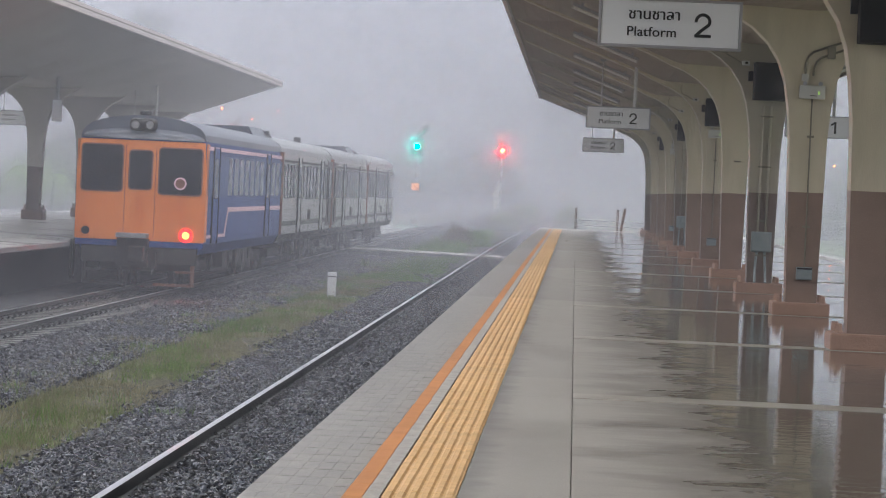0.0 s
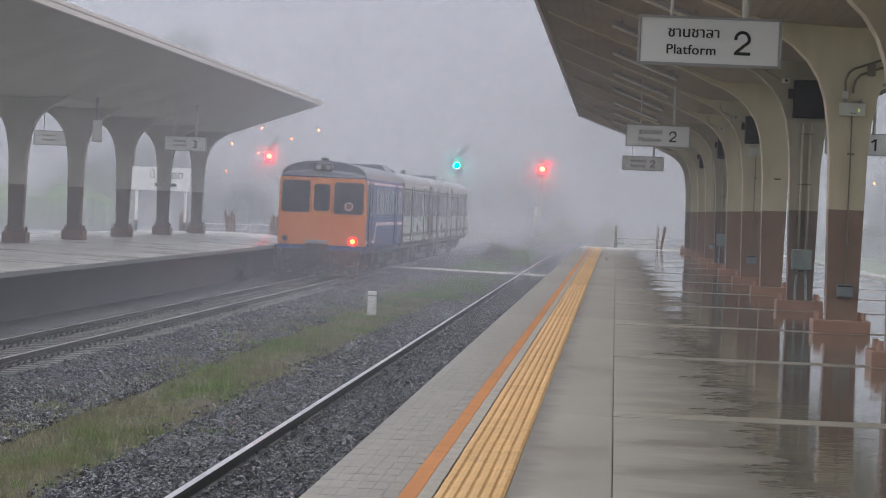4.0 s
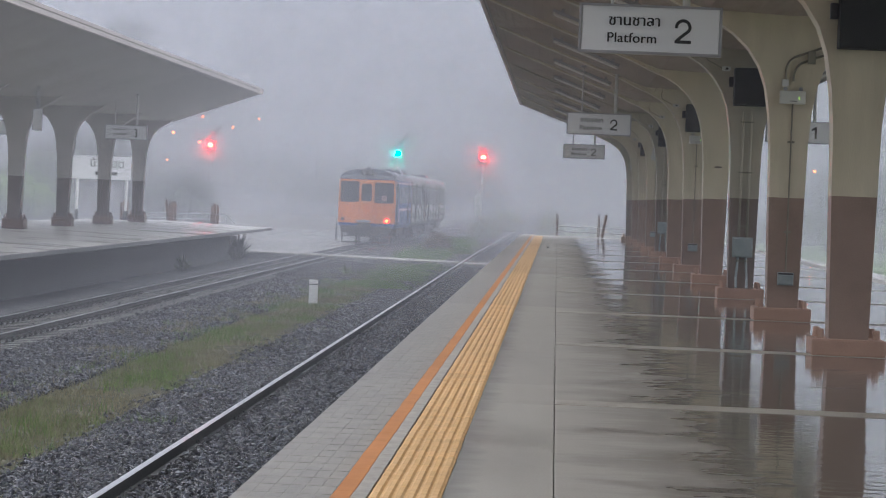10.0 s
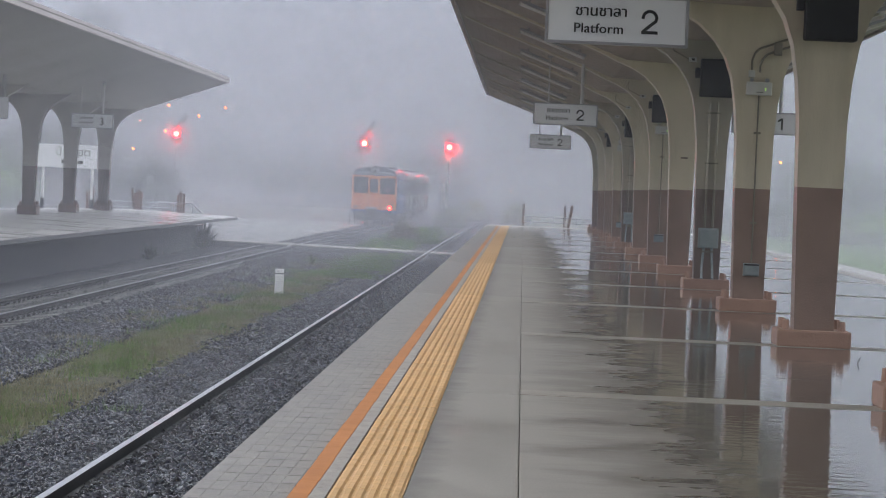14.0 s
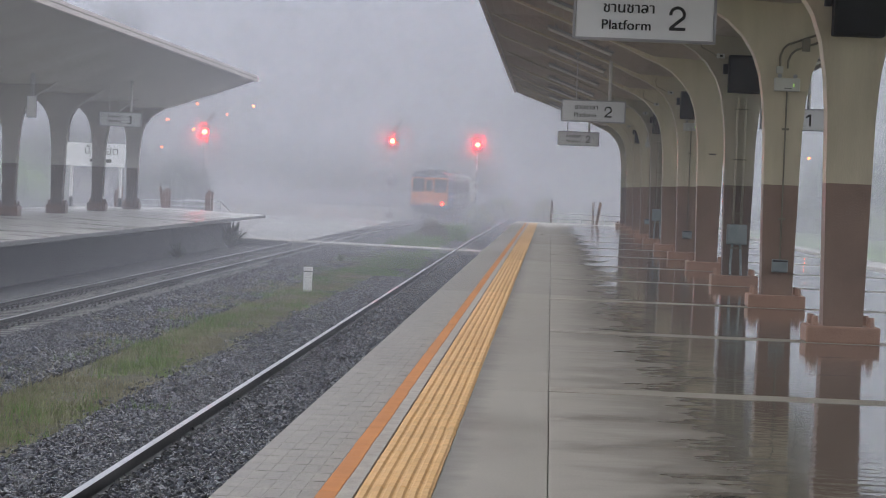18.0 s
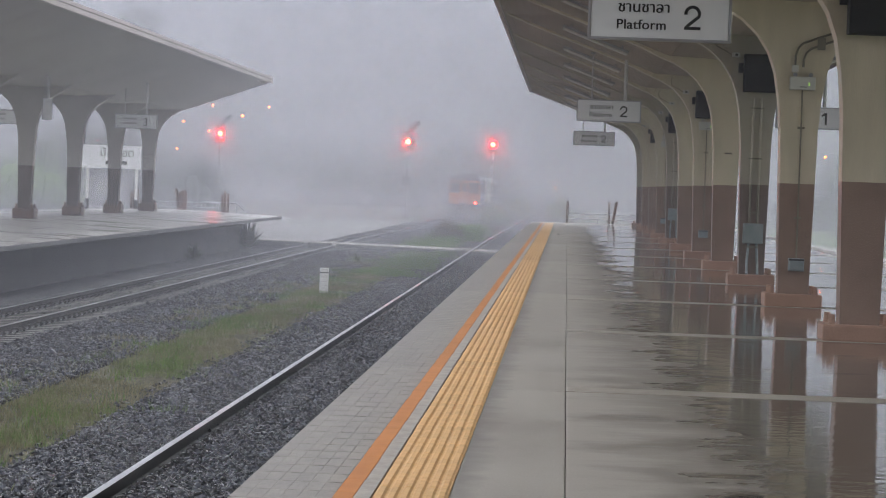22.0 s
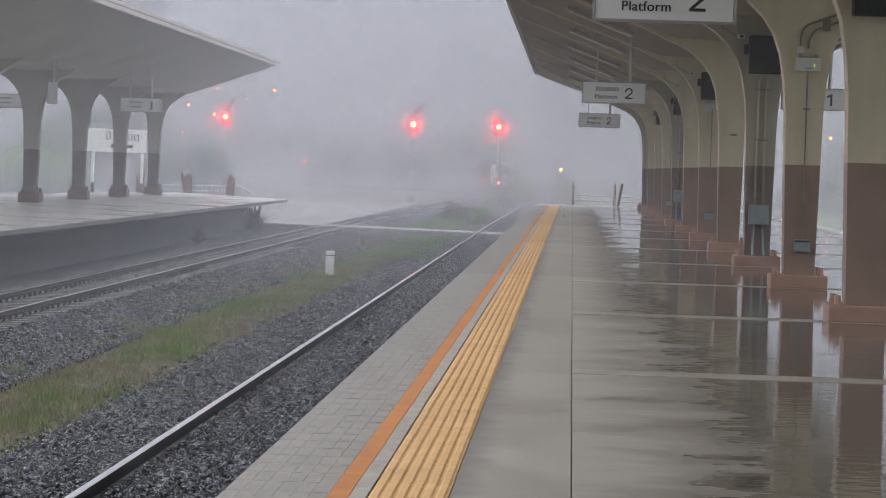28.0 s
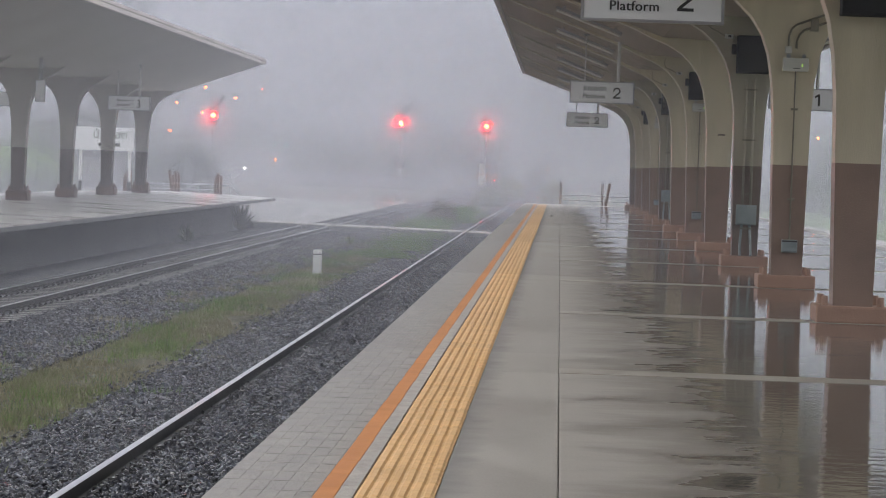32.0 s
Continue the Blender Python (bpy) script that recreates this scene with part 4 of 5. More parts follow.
# ---- station name board on two posts ----
t = thing("station_name_board", pose(-16.68, 123.5, -0.12), "white station name board on dark-footed posts, partly hidden by columns", "sign")
part("board", box(-1.1, 1.1, -0.03, 0.03, 1.5, 2.35, 0.01), "sign_white", t)
for x in (-0.85, 0.95):
    p = part("post", rod((x, 0.06, 0), (x, 0.06, 2.3), 0.055), "white_paint", t)
    part("foot", rod((x, 0.06, 0), (x, 0.06, 0.38), 0.075), "dark_paint", p)
part("stick", rod((-1.02, 0.05, 2.3), (-0.98, 0.05, 3.3), 0.03), "dark_paint", t)
lettering("\u0e1a\u0e49", 0.40, -0.42, -0.033, 1.95, t)
lettering("\u0e2e\u0e15", 0.40, 0.38, -0.033, 1.95, t)
part("text_bar", box(-0.2, 0.1, -0.036, -0.031, 1.66, 1.78), "ink", t)
part("text_bar", box(0.38, 0.6, -0.036, -0.031, 1.66, 1.78), "ink", t)

# ---- distance post between the tracks ----
t = thing("distance_post", pose(-5.38, 76.1, -1.36), "square white concrete distance post with a grey band", "marker post")
part("post", box(-0.095, 0.095, -0.095, 0.095, 0, 0.63, 0.012), "white_paint", t)
part("band", box(-0.098, 0.098, -0.098, 0.098, 0.52, 0.54, 0.002), "dark_paint", t)


# ---- signals ----
def signal(name, x, y, z, arm, plate, label):
    t = thing(name, pose(x, y, z), label, "railway signal", "departure signals")
    h = 4.55 - z
    b = part("footing", box(-0.3, 0.3, -0.3, 0.3, 0, 0.5, 0.03), "concrete", t)
    part("pole", rod((0, 0, 0), (0, 0, h - 0.6), 0.06), "white_paint", t)
    for i in range(5):
        part("pole_band", rod((0, 0, 0.8 + i * 0.95), (0, 0, 1.2 + i * 0.95), 0.066), "dark_paint", t, "dark painted band")
    rim = [(0.46 * math.copysign(abs(math.cos(a)) ** 0.62, math.cos(a)), h + 0.02 + 0.76 * math.copysign(abs(math.sin(a)) ** 0.62, math.sin(a))) for a in np.linspace(0, 2 * math.pi, 33)[:-1]]
    head = part("head", prism(rim, 0.05, 0.30), "dark_paint", t, "dark signal head with rounded backboard")
    arc = np.linspace(-0.1 * math.pi, 1.1 * math.pi, 17)
    part("hood", prism([(0.43 * math.cos(a), h + 0.43 * math.sin(a)) for a in arc] + [(0.41 * math.cos(a), h + 0.41 * math.sin(a)) for a in arc[::-1]], -0.16, 0.049), "dark_paint", head)
    if arm:
        a = part("route_indicator", rod((0.0, 0.1, h + 0.6), (0.12, 0.1, h + 0.95), 0.13), "dark_paint", t, "unlit slanting route indicator arm")
        part("indicator_hood", rod((0.08, 0.1, h + 0.82), (0.85, 0.05, h + 1.72), 0.23, None, 12), "dark_paint", a)
    if plate:
        for i in range(2):
            part("identity_plate", box(-0.52, -0.04 - 0.05 * i, -0.08, -0.06, 1.45 + i * 0.95, 2.3 + i * 0.95, 0.02), "plastic", t, "plain ivory identity plate")
    else:
        q = part("speed_plate", box(-0.36, 0.36, -0.02, 0.02, -0.35, 0.35, 0.05), "roofing", t, "grey board with a dark outline and diagonal")
        q.location = (0, -0.10, h - 3.2)
        for side in (-1, 1):
            y0, y1 = (-0.03, -0.024) if side < 0 else (0.024, 0.03)
            o = box(-0.36, 0.36, y0, y1, -0.35, -0.28)
            o = box(-0.36, 0.36, y0, y1, 0.28, 0.35, 0, o)
            o = box(-0.36, -0.29, y0, y1, -0.28, 0.28, 0, o)
            o = box(0.29, 0.36, y0, y1, -0.28, 0.28, 0, o)
            o = box(-0.04, 0.04, y0, y1, -0.27, 0.27, 0, o, pose(0, 0, 0, 0, 45, 0))
            part("plate_marking", o, "dark_paint", q)
    return t, h, None if plate else q


def roundel(bm_y, h, material, parent, name, label):
    # emissive disc wider than the lamp: the red glow around it on the head
    r = part(name, rod((0, bm_y + 0.02, h), (0, bm_y + 0.05, h), 0.37, None, 24), "red_lens", parent, label)
    part("lamp_core", rod((0, bm_y, h), (0, bm_y + 0.015, h), 0.17, None, 20), material, r)
    return r


sig_r, hr, _ = signal("departure_signal", -6.03, 272.0, -1.40 + fall(272), False, True, "striped colour-light signal glowing red between the tracks")
roundel(-0.02, hr, "red_light", sig_r, "red_lens", "red lens disc widened to carry the lamp's glow")
sig_l, hl, _ = signal("departure_signal", -28.0, 272.0, -1.40 + fall(272), True, False, "striped colour-light signal glowing red with a slanting route arm")
roundel(-0.02, hl + 0.12, "red_light", sig_l, "red_lens", "red lens disc widened to carry the lamp's glow")
sig_m, hm, flip_plate = signal("departure_signal", -12.88, 272.0, -1.40 + fall(272), True, False, "striped searchlight signal with a route arm, changing from green to red")
# a searchlight head: its spectacle turns behind the opening of the board, bringing the red or the green roundel before it
board = box(-0.53, -0.205, -0.047, -0.043, hm - 0.74, hm + 0.6)
board = box(0.205, 0.53, -0.047, -0.043, hm - 0.74, hm + 0.6, 0, board)
board = box(-0.205, 0.205, -0.047, -0.043, hm + 0.205, hm + 0.6, 0, board)
board = box(-0.205, 0.205, -0.047, -0.043, hm - 0.74, hm - 0.205, 0, board)
part("front_board", board, "dark_paint", sig_m)
part("side_cheek", box(-0.55, -0.532, -0.047, 0.05, hm - 0.74, hm + 0.6), "dark_paint", sig_m)
part("side_cheek", box(0.532, 0.55, -0.047, 0.05, hm - 0.74, hm + 0.6), "dark_paint", sig_m)
spectacle = part("spectacle", rod((0, 0.012, 0), (0, 0.026, 0), 0.06, None, 12), "dark_paint", sig_m, "turning lens carrier")
spectacle.location = (0, -0.040, hm - 0.31)
A_RED = radians(100)
part("green_roundel", rod((0, 0, 0.31), (0, 0.02, 0.31), 0.19, None, 24), "green_light", spectacle, "glowing green roundel")
part("red_roundel", rod((0.31 * math.sin(A_RED), 0, 0.31 * math.cos(A_RED)), (0.31 * math.sin(A_RED), 0.02, 0.31 * math.cos(A_RED)), 0.18, None, 24), "red_light", spectacle, "glowing red roundel")
# its lower indicator has two faces: lit amber while the signal is green, then turned to the plain one
part("amber_face", box(-0.33, 0.33, 0.0205, 0.0235, -0.32, 0.32), "amber_panel", flip_plate, "lit amber indicator face")
flip_plate.rotation_euler.z = math.pi


# ---- far street lamps, seen through the rain ----
def street_lamp(name, x, y, z, label, r=0.15):
    base = -1.45 + fall(y)
    t = thing(name, pose(x, y, base), label, "street lamp", "far street lamps")
    part("pole", rod((0.9, 0, 0), (0.9, 0, z - base + 0.3), 0.07, None, 8, 0.05), "steel", t)
    part("arm", rod((0.9, 0, z - base + 0.3), (0, 0, z - base + 0.12), 0.035), "steel", t)
    part("lantern", box(-0.22, 0.26, -0.12, 0.12, z - base + 0.05, z - base + 0.16, 0.03), "steel", t)
    part("bulb", ball((0, -0.25, z - base), r, None, (1, 0.6, 0.9)), "amber_light", t, "glowing amber bulb")


for x, z in ((-42.2, 9.56), (-38.58, 8.45), (-35.47, 9.58), (-45.56, 7.58), (-42.46, 6.55), (-46.23, 4.29)):
    street_lamp("street_lamp", 0.9905 * x, 396.2, 1.25 + 0.9905 * (z - 1.25), "tall sodium street lamp glowing amber in the rain")
street_lamp("street_lamp", 22.08, 293.4, 4.77, "sodium lamp glowing amber beyond the platform columns", 0.1)
t = thing("utility_pole", pose(-30.2, 418, -1.8), "tall grey utility pole with a cross-arm in the haze", "utility pole")
part("pole", rod((0, 0, 0), (0.7, 0, 12.6), 0.26, None, 10, 0.16), "sign_frame", t)
part("cross_arm", box(-0.9, 2.1, -0.09, 0.09, 12.1, 12.35, 0.02), "sign_frame", t)
for a in (-0.8, 0.5, 1.9):
    part("insulator", rod((a, 0, 12.35), (a, 0, 12.7), 0.08), "dark_paint", t)


# ---- plants ----
def leaves(n, cx, cy, cz, rx, ry, rz, size, rng):
    """n small leaf quads in uneven clumps within an ellipsoid."""
    k = max(10, n // 90)
    d = rng.normal(size=(k, 3))
    d /= np.linalg.norm(d, axis=1)[:, None]
    clump = d * rng.uniform(0.35, 1.0, (k, 1))
    clump[:, 2] = np.abs(clump[:, 2]) * 1.0 - 0.12
    c = clump[rng.integers(0, k, n)] + rng.normal(0, 0.16, (n, 3))
    c = c * (rx, ry, rz) + (cx, cy, cz)
    a = rng.normal(size=(n, 3))
    a /= np.linalg.norm(a, axis=1)[:, None]
    b = np.cross(a, rng.normal(size=(n, 3)))
    b /= np.linalg.norm(b, axis=1)[:, None] + 1e-6
    s = size * rng.uniform(0.5, 1.2, (n, 1))
    v = np.stack([c - a * s, c + b * s * 0.45, c + a * s, c - b * s * 0.45], 1).reshape(-1, 3)
    return v, np.arange(4 * n).reshape(-1, 4)


RNG = np.random.default_rng(7)


def bush(name, x, y, rx, rz, n, size, material, label, category="bush", trunk=0.0, z=None, fill=1.0):
    base = -1.40 + fall(y) if z is None else z
    t = thing(name, pose(x, y, base), label, category)
    for i in range(4 if not trunk else 1):
        a = RNG.uniform(0, 6.28)
        part("stem" if not trunk else "trunk", rod((0, 0, 0), (0.25 * rx * math.cos(a), 0.25 * rx * math.sin(a), trunk + rz * 0.6), 0.03 + 0.02 * rz + 0.04 * trunk, None, 7, 0.015 * (1 + rz)), "bark", t)
    for i in range(5 if trunk else 0):
        a = i * 1.3
        part("limb", rod((0.05 * math.cos(a), 0, trunk * 0.8), (rx * 0.6 * math.cos(a), rx * 0.6 * math.sin(a), trunk + rz * 0.5), 0.05 * (1 + trunk * 0.2), None, 6, 0.03), "bark", t)
    n, size = int(n * 4.0), size * 0.75
    v, f = leaves(n, 0, 0, trunk + rz * 0.15, rx, rx, rz, size, RNG)
    v[:, 2] = np.maximum(v[:, 2], 0.0)
    if n > 2000:
        core = None
        for i in range(7):
            a = i * 0.9 + RNG.uniform(0, 0.5)
            q = 0.0 if i == 0 else 0.42
            core = ball((q * rx * math.cos(a), q * rx * math.sin(a), trunk + rz * RNG.uniform(0.2, 0.42)), 1.0, core, (rx * fill * RNG.uniform(0.3, 0.45), rx * 0.4, rz * fill * RNG.uniform(0.25, 0.5)), 10)
        part("inner_foliage", core, material, t)
    ob = soup("crown", v, f, material, t)
    return t


bush("bush", -5.2, 151, 0.7, 0.95, 4000, 0.05, "leaf_brown", "brownish low bush on the verge between the tracks")
bush("bush", -4.45, 154, 0.7, 0.7, 4000, 0.06, "verge_leaf", "green weedy clump on the verge between the tracks")
bush("bush", -5.4, 255, 1.3, 1.2, 3000, 0.09, "grass", "green bush beside the signal between the tracks")
bush("bush", -4.9, 235, 1.0, 0.9, 2500, 0.09, "grass", "low green bush at the end of the verge")
bush("bush", -4.6, 300, 1.9, 1.8, 3000, 0.1, "grass", "green shrub behind the signal")
bush("bush", -0.5, 290, 1.2, 1.8, 3000, 0.08, "grass", "green shrub beyond the platform end")
bush("bush", -25.9, 236, 2.3, 3.6, 12000, 0.08, "leaf", "large dark green shrub behind the opposite platform")
bush("bush", -29.3, 241, 2.3, 2.6, 10000, 0.08, "leaf", "broad dark shrub behind the opposite platform")
bush("bush", -32.4, 205, 3.2, 3.6, 9000, 0.08, "verge_leaf", "pale green hazy shrub behind the opposite platform", fill=1.2)
bush("bush", -38.5, 212, 3.6, 3.2, 9000, 0.08, "verge_leaf", "broad green hazy shrub behind the opposite platform", fill=1.2)
bush("bush", -44.5, 302, 5.0, 4.2, 9000, 0.09, "grass", "pale green hazy shrub behind the opposite platform")
for x, y, r, h in ((-30.0, 408, 2.6, 3.8), (-27.0, 412, 3.2, 5.4), (-23.2, 414, 3.2, 4.9), (-19.6, 416, 2.6, 3.6)):
    bush("bush", x, y, r, h, 7000, 0.11, "leaf", "dark hazy shrub of uneven outline beyond the yard", fill=1.2)
bush("tree", -41, 290, 6.5, 3.8, 11000, 0.12, "leaf", "broad hazy tree behind the opposite canopy", "tree", 3.0)
bush("tree", -42.4, 330, 2.8, 2.4, 6000, 0.09, "leaf", "tall faint tree above the opposite canopy roof", "tree", 16.8)
for i, (x, y, r, h) in enumerate(((-28, 470, 9, 5.4), (-40, 480, 12, 6.2), (-15, 500, 8, 6.0), (-52, 480, 11, 5.2))):
    bush("tree", x, y, r, h, 5000, 0.3, "leaf", "dark hazy tree line beyond the yard", "tree", 2.0)
bush("bush", 22.0, 245, 2.9, 2.0, 9000, 0.08, "grass", "green shrub beside the field beyond the columns")
bush("bush", 28.0, 250, 5.2, 2.6, 14000, 0.09, "verge_leaf", "broad green shrub at the edge of the field")
bush("bush", 34.0, 255, 5.4, 3.2, 14000, 0.09, "leaf", "broad green shrub in the field")
bush("bush", 21.0, 290, 4.0, 2.8, 9000, 0.10, "leaf", "hazy green shrub in the field")
bush("tree", 46.0, 335, 9.5, 8.6, 20000, 0.13, "leaf", "big hazy tree beyond the field", "tree", 4.0)
bush("tree", 34.0, 375, 6.8, 5.6, 14000, 0.13, "leaf", "hazy tree beyond the field", "tree", 3.0)


def spiky_weed(x, y, h, n, material, label, seed):
    """A weed of long bent leaves, three blades deep, rising from one root."""
    t = thing("weed", pose(x, y, -1.30), label, "weed")
    r = np.random.default_rng(seed)
    for i in range(3):
        v, f = [], []
        for j in range(n // 3):
            a, tilt, ln = r.uniform(0, 6.28), r.uniform(0.25, 1.15), h * r.uniform(0.6, 1.1)
            d = np.array((math.cos(a) * math.sin(tilt), math.sin(a) * math.sin(tilt), math.cos(tilt)))
            s = np.array((-math.sin(a), math.cos(a), 0)) * 0.035 * h * r.uniform(0.7, 1.4)
            p0, p1 = np.array((0, 0, 0.0)), d * ln * 0.55
            p2 = d * ln - np.array((0, 0, 0.25 * ln * math.sin(tilt) ** 2))
            k = len(v)
            v += [p0 - s * 0.6, p0 + s * 0.6, p1 + s, p1 - s, p2 + s * 0.1, p2 - s * 0.1]
            f += [(k, k + 1, k + 2, k + 3), (k + 3, k + 2, k + 4, k + 5)]
        soup("leaf_tuft", v, f, material, t)
    return t


spiky_weed(-11.07, 101.06, 0.62, 60, "leaf", "dark spiky weed at the foot of the platform wall", 1)
spiky_weed(-11.2, 119.5, 1.05, 130, "leaf", "dark spiky weed by the corner of the platform wall", 2)
spiky_weed(-6.42, 104.8, 0.42, 40, "grass", "small green weed beside the far track", 3)


def blades(name, count, x0, x1, y0, y1, z, h0, h1, material, label, seed):
    """Grass as single bent blades, in tufts, with bare gaps."""
    r = np.random.default_rng(seed)
    tuft = np.c_[r.normal((x0 + x1) / 2, 0.3 * (x1 - x0), max(8, count // 16)), r.uniform(y0, y1, max(8, count // 16))]
    keep = [noise.noise((a * 1.3, b * 0.22, seed)) > -0.02 for a, b in tuft]
    tuft = tuft[np.array(keep)]
    p = tuft[r.integers(0, len(tuft), count)] + r.normal(0, 0.13, (count, 2))
    h = r.uniform(h0, h1, count)
    lean = r.normal(0, 0.35, (count, 2)) * h[:, None]
    w = r.uniform(0.003, 0.007, count)
    a = r.uniform(0, 6.28, count)
    dx, dy = np.cos(a) * w, np.sin(a) * w
    zz = np.full(count, z)
    v = np.stack([np.c_[p[:, 0] - dx, p[:, 1] - dy, zz], np.c_[p[:, 0] + dx, p[:, 1] + dy, zz],
                  np.c_[p[:, 0] + lean[:, 0], p[:, 1] + lean[:, 1], zz + h]], 1).reshape(-1, 3)
    ob = soup(name, v, np.arange(3 * count).reshape(-1, 3), material)
    return tagged(ob, label, "grass", kind="stuff")


blades("grass", 64000, -6.05, -4.6, 26, 124, -1.305, 0.03, 0.10, "dry_grass", "brownish wet grass on the strip between the tracks", 5)
blades("grass", 40000, -6.2, -4.6, 26, 124, -1.305, 0.03, 0.11, "grass", "wet green grass on the strip between the tracks", 3)
blades("grass", 26000, -5.35, -4.05, 90, 124, -1.30, 0.06, 0.22, "verge_leaf", "taller green grass before the crossing", 11)
blades("grass", 9000, -7.0, -5.5, 30, 112, -1.30, 0.05, 0.17, "dry_grass", "sparse weeds spreading into the ballast", 13)
blades("grass", 8000, -6.5, -4.7, 28, 122, -1.303, 0.07, 0.2, "verge_leaf", "bright green tufts on the strip between the tracks", 17)
blades("grass", 22000, -6.2, -4.5, 127, 200, -1.345, 0.15, 0.5, "verge_leaf", "weedy grass beyond the crossing", 8)


# ---- ballast: single stones near the camera ----
def stones(name, count, x0, x1, y0, y1, z, size, seed, label):
    r = np.random.default_rng(seed)
    ico = np.array([(x, y, z) for x in (-1, 1) for y in (-1, 1) for z in (-1, 1)], float) * 0.62
    tri = np.array([(0, 1, 3), (0, 3, 2), (4, 6, 7), (4, 7, 5), (0, 4, 5), (0, 5, 1), (2, 3, 7), (2, 7, 6), (0, 2, 6), (0, 6, 4), (1, 5, 7), (1, 7, 3)])
    s = size * r.lognormal(0, 0.28, (count, 1)) * r.uniform(0.75, 1.25, (count, 3)) * (1.35, 0.85, 0.5)
    v = (ico[None] * r.uniform(0.55, 1.35, (count, 8, 1))) * s[:, None, :]
    yaw = r.uniform(0, math.pi, count)
    q = np.c_[np.cos(yaw), np.zeros((count, 2)), np.sin(yaw)] + r.normal(0, 0.2, (count, 4))
    q /= np.linalg.norm(q, axis=1)[:, None]
    w, x, y, zq = q.T
    rot = np.stack([1 - 2 * (y * y + zq * zq), 2 * (x * y - zq * w), 2 * (x * zq + y * w), 2 * (x * y + zq * w), 1 - 2 * (x * x + zq * zq), 2 * (y * zq - x * w),
                    2 * (x * zq - y * w), 2 * (y * zq + x * w), 1 - 2 * (x * x + y * y)], 1).reshape(-1, 3, 3)
    v = np.einsum("nij,nkj->nki", rot, v)
    p = np.c_[r.uniform(x0, x1, count), r.uniform(y0, y1, count), z + r.uniform(-0.012, 0.02, count)]
    v = (v + p[:, None, :]).reshape(-1, 3)
    f = (tri[None] + 8 * np.arange(count)[:, None, None]).reshape(-1, 3)
    ob = soup(name, v, f, "ballast")
    ob.data.shade_smooth()
    return tagged(ob, label, "ballast", kind="stuff")


B_LABEL = "wet dark grey crushed granite ballast stones"
stones("ballast", 54000, -4.6, -2.35, 23.5, 48, -1.281, 0.0285, 1, B_LABEL)
stones("ballast", 30000, -4.6, -2.35, 48, 90, -1.281, 0.031, 2, B_LABEL)
stones("ballast", 42000, -7.95, -5.95, 31, 56, -1.275, 0.03, 3, B_LABEL)
stones("ballast", 26000, -7.95, -5.95, 56, 100, -1.275, 0.032, 4, B_LABEL)
stones("ballast", 15000, -6.75, -6.05, 30, 104, -1.295, 0.03, 6, B_LABEL)
stones("ballast", 2200, -4.85, -4.35, 25, 95, -1.30, 0.03, 7, B_LABEL)
stones("ballast", 9000, -4.6, -1.4, 90, 122, -1.281, 0.036, 8, B_LABEL)
stones("ballast", 8000, -8.35, -4.9, 100, 122, -1.278, 0.036, 9, B_LABEL)
stones("ballast", 9000, -10.1, -8.0, 40, 95, -1.312, 0.034, 5, B_LABEL)

t = thing("litter", pose(-0.19, 90.9, 0.0), "small dark scrap lying on the wet platform floor", "litter")
part("scrap", ball((0, 0, 0.02), 0.03, None, (1, 1.2, 0.7), 8), "dark_paint", t)
t = thing("stray_wire", pose(2.75, 27.2, 0.004), "thin stray wire end lying on the wet floor", "wire")
part("wire", pipe([(0.10, 0.9, 0.005), (-0.02, 0.0, 0.005), (-0.09, -0.9, 0.005)], 0.0025), "ink", t)

# ---- sleepers and spring clips of the far track, in the stretch that the camera sees ----
sl = bmesh.new()
sl = prism([(-0.98, -0.2), (0.98, -0.2), (0.96, 0.0), (-0.96, 0.0)], -0.11, 0.11, sl)
bmesh.ops.recalc_face_normals(sl, faces=sl.faces)
sl_me = bpy.data.meshes.new("sleeper")
sl.to_mesh(sl_me)
sl.free()
sl_me.materials.append(M["sleeper"])
cl = pipe([(-0.07, -0.06, 0.02), (-0.05, -0.04, 0.075), (0.02, -0.02, 0.085), (0.05, 0.03, 0.05), (0.0, 0.06, 0.03)], 0.011, None, 6)
cl_me = bpy.data.meshes.new("spring_clip")
cl.to_mesh(cl_me)
cl.free()
cl_me.materials.append(M["rail_side"])
for i in range(150):
    y = 36 + 0.6 * i
    s = new("sleeper", sl_me)
    s.parent = track_far
    s.location = (RNG.normal(0, 0.008), y, RAIL - 0.142)
    if i < 70:
        for side in (-0.53, 0.53):
            c = new("spring_clip", cl_me)
            c.parent = s
            c.location = (side + 0.1, 0, 0.0)

near_rail = track_near.children[0]
for i in range(70):
    c = new("spring_clip", cl_me)
    c.parent = near_rail
    c.location = (-0.53 + 0.1, 24.0 + 0.6 * i, RAIL - 0.142)
    c.scale = (0.6, 0.6, 0.6)

# ---- pavers of the platform edge: the nearest single, the rest joined ----
def piece_mesh(name, bm, material):
    bmesh.ops.recalc_face_normals(bm, faces=bm.faces)
    me = bpy.data.meshes.new(name)
    bm.to_mesh(me)
    bm.free()
    me.materials.append(M[material])
    return me


PAV = 0.40
pv = piece_mesh("paver", box(-0.0322, 0.0322, -PAV / 2 + 0.011, PAV / 2 - 0.011, -0.033, 0, 0.0018), "paver")
n_single = 0
rest_v, rest_f = [], []
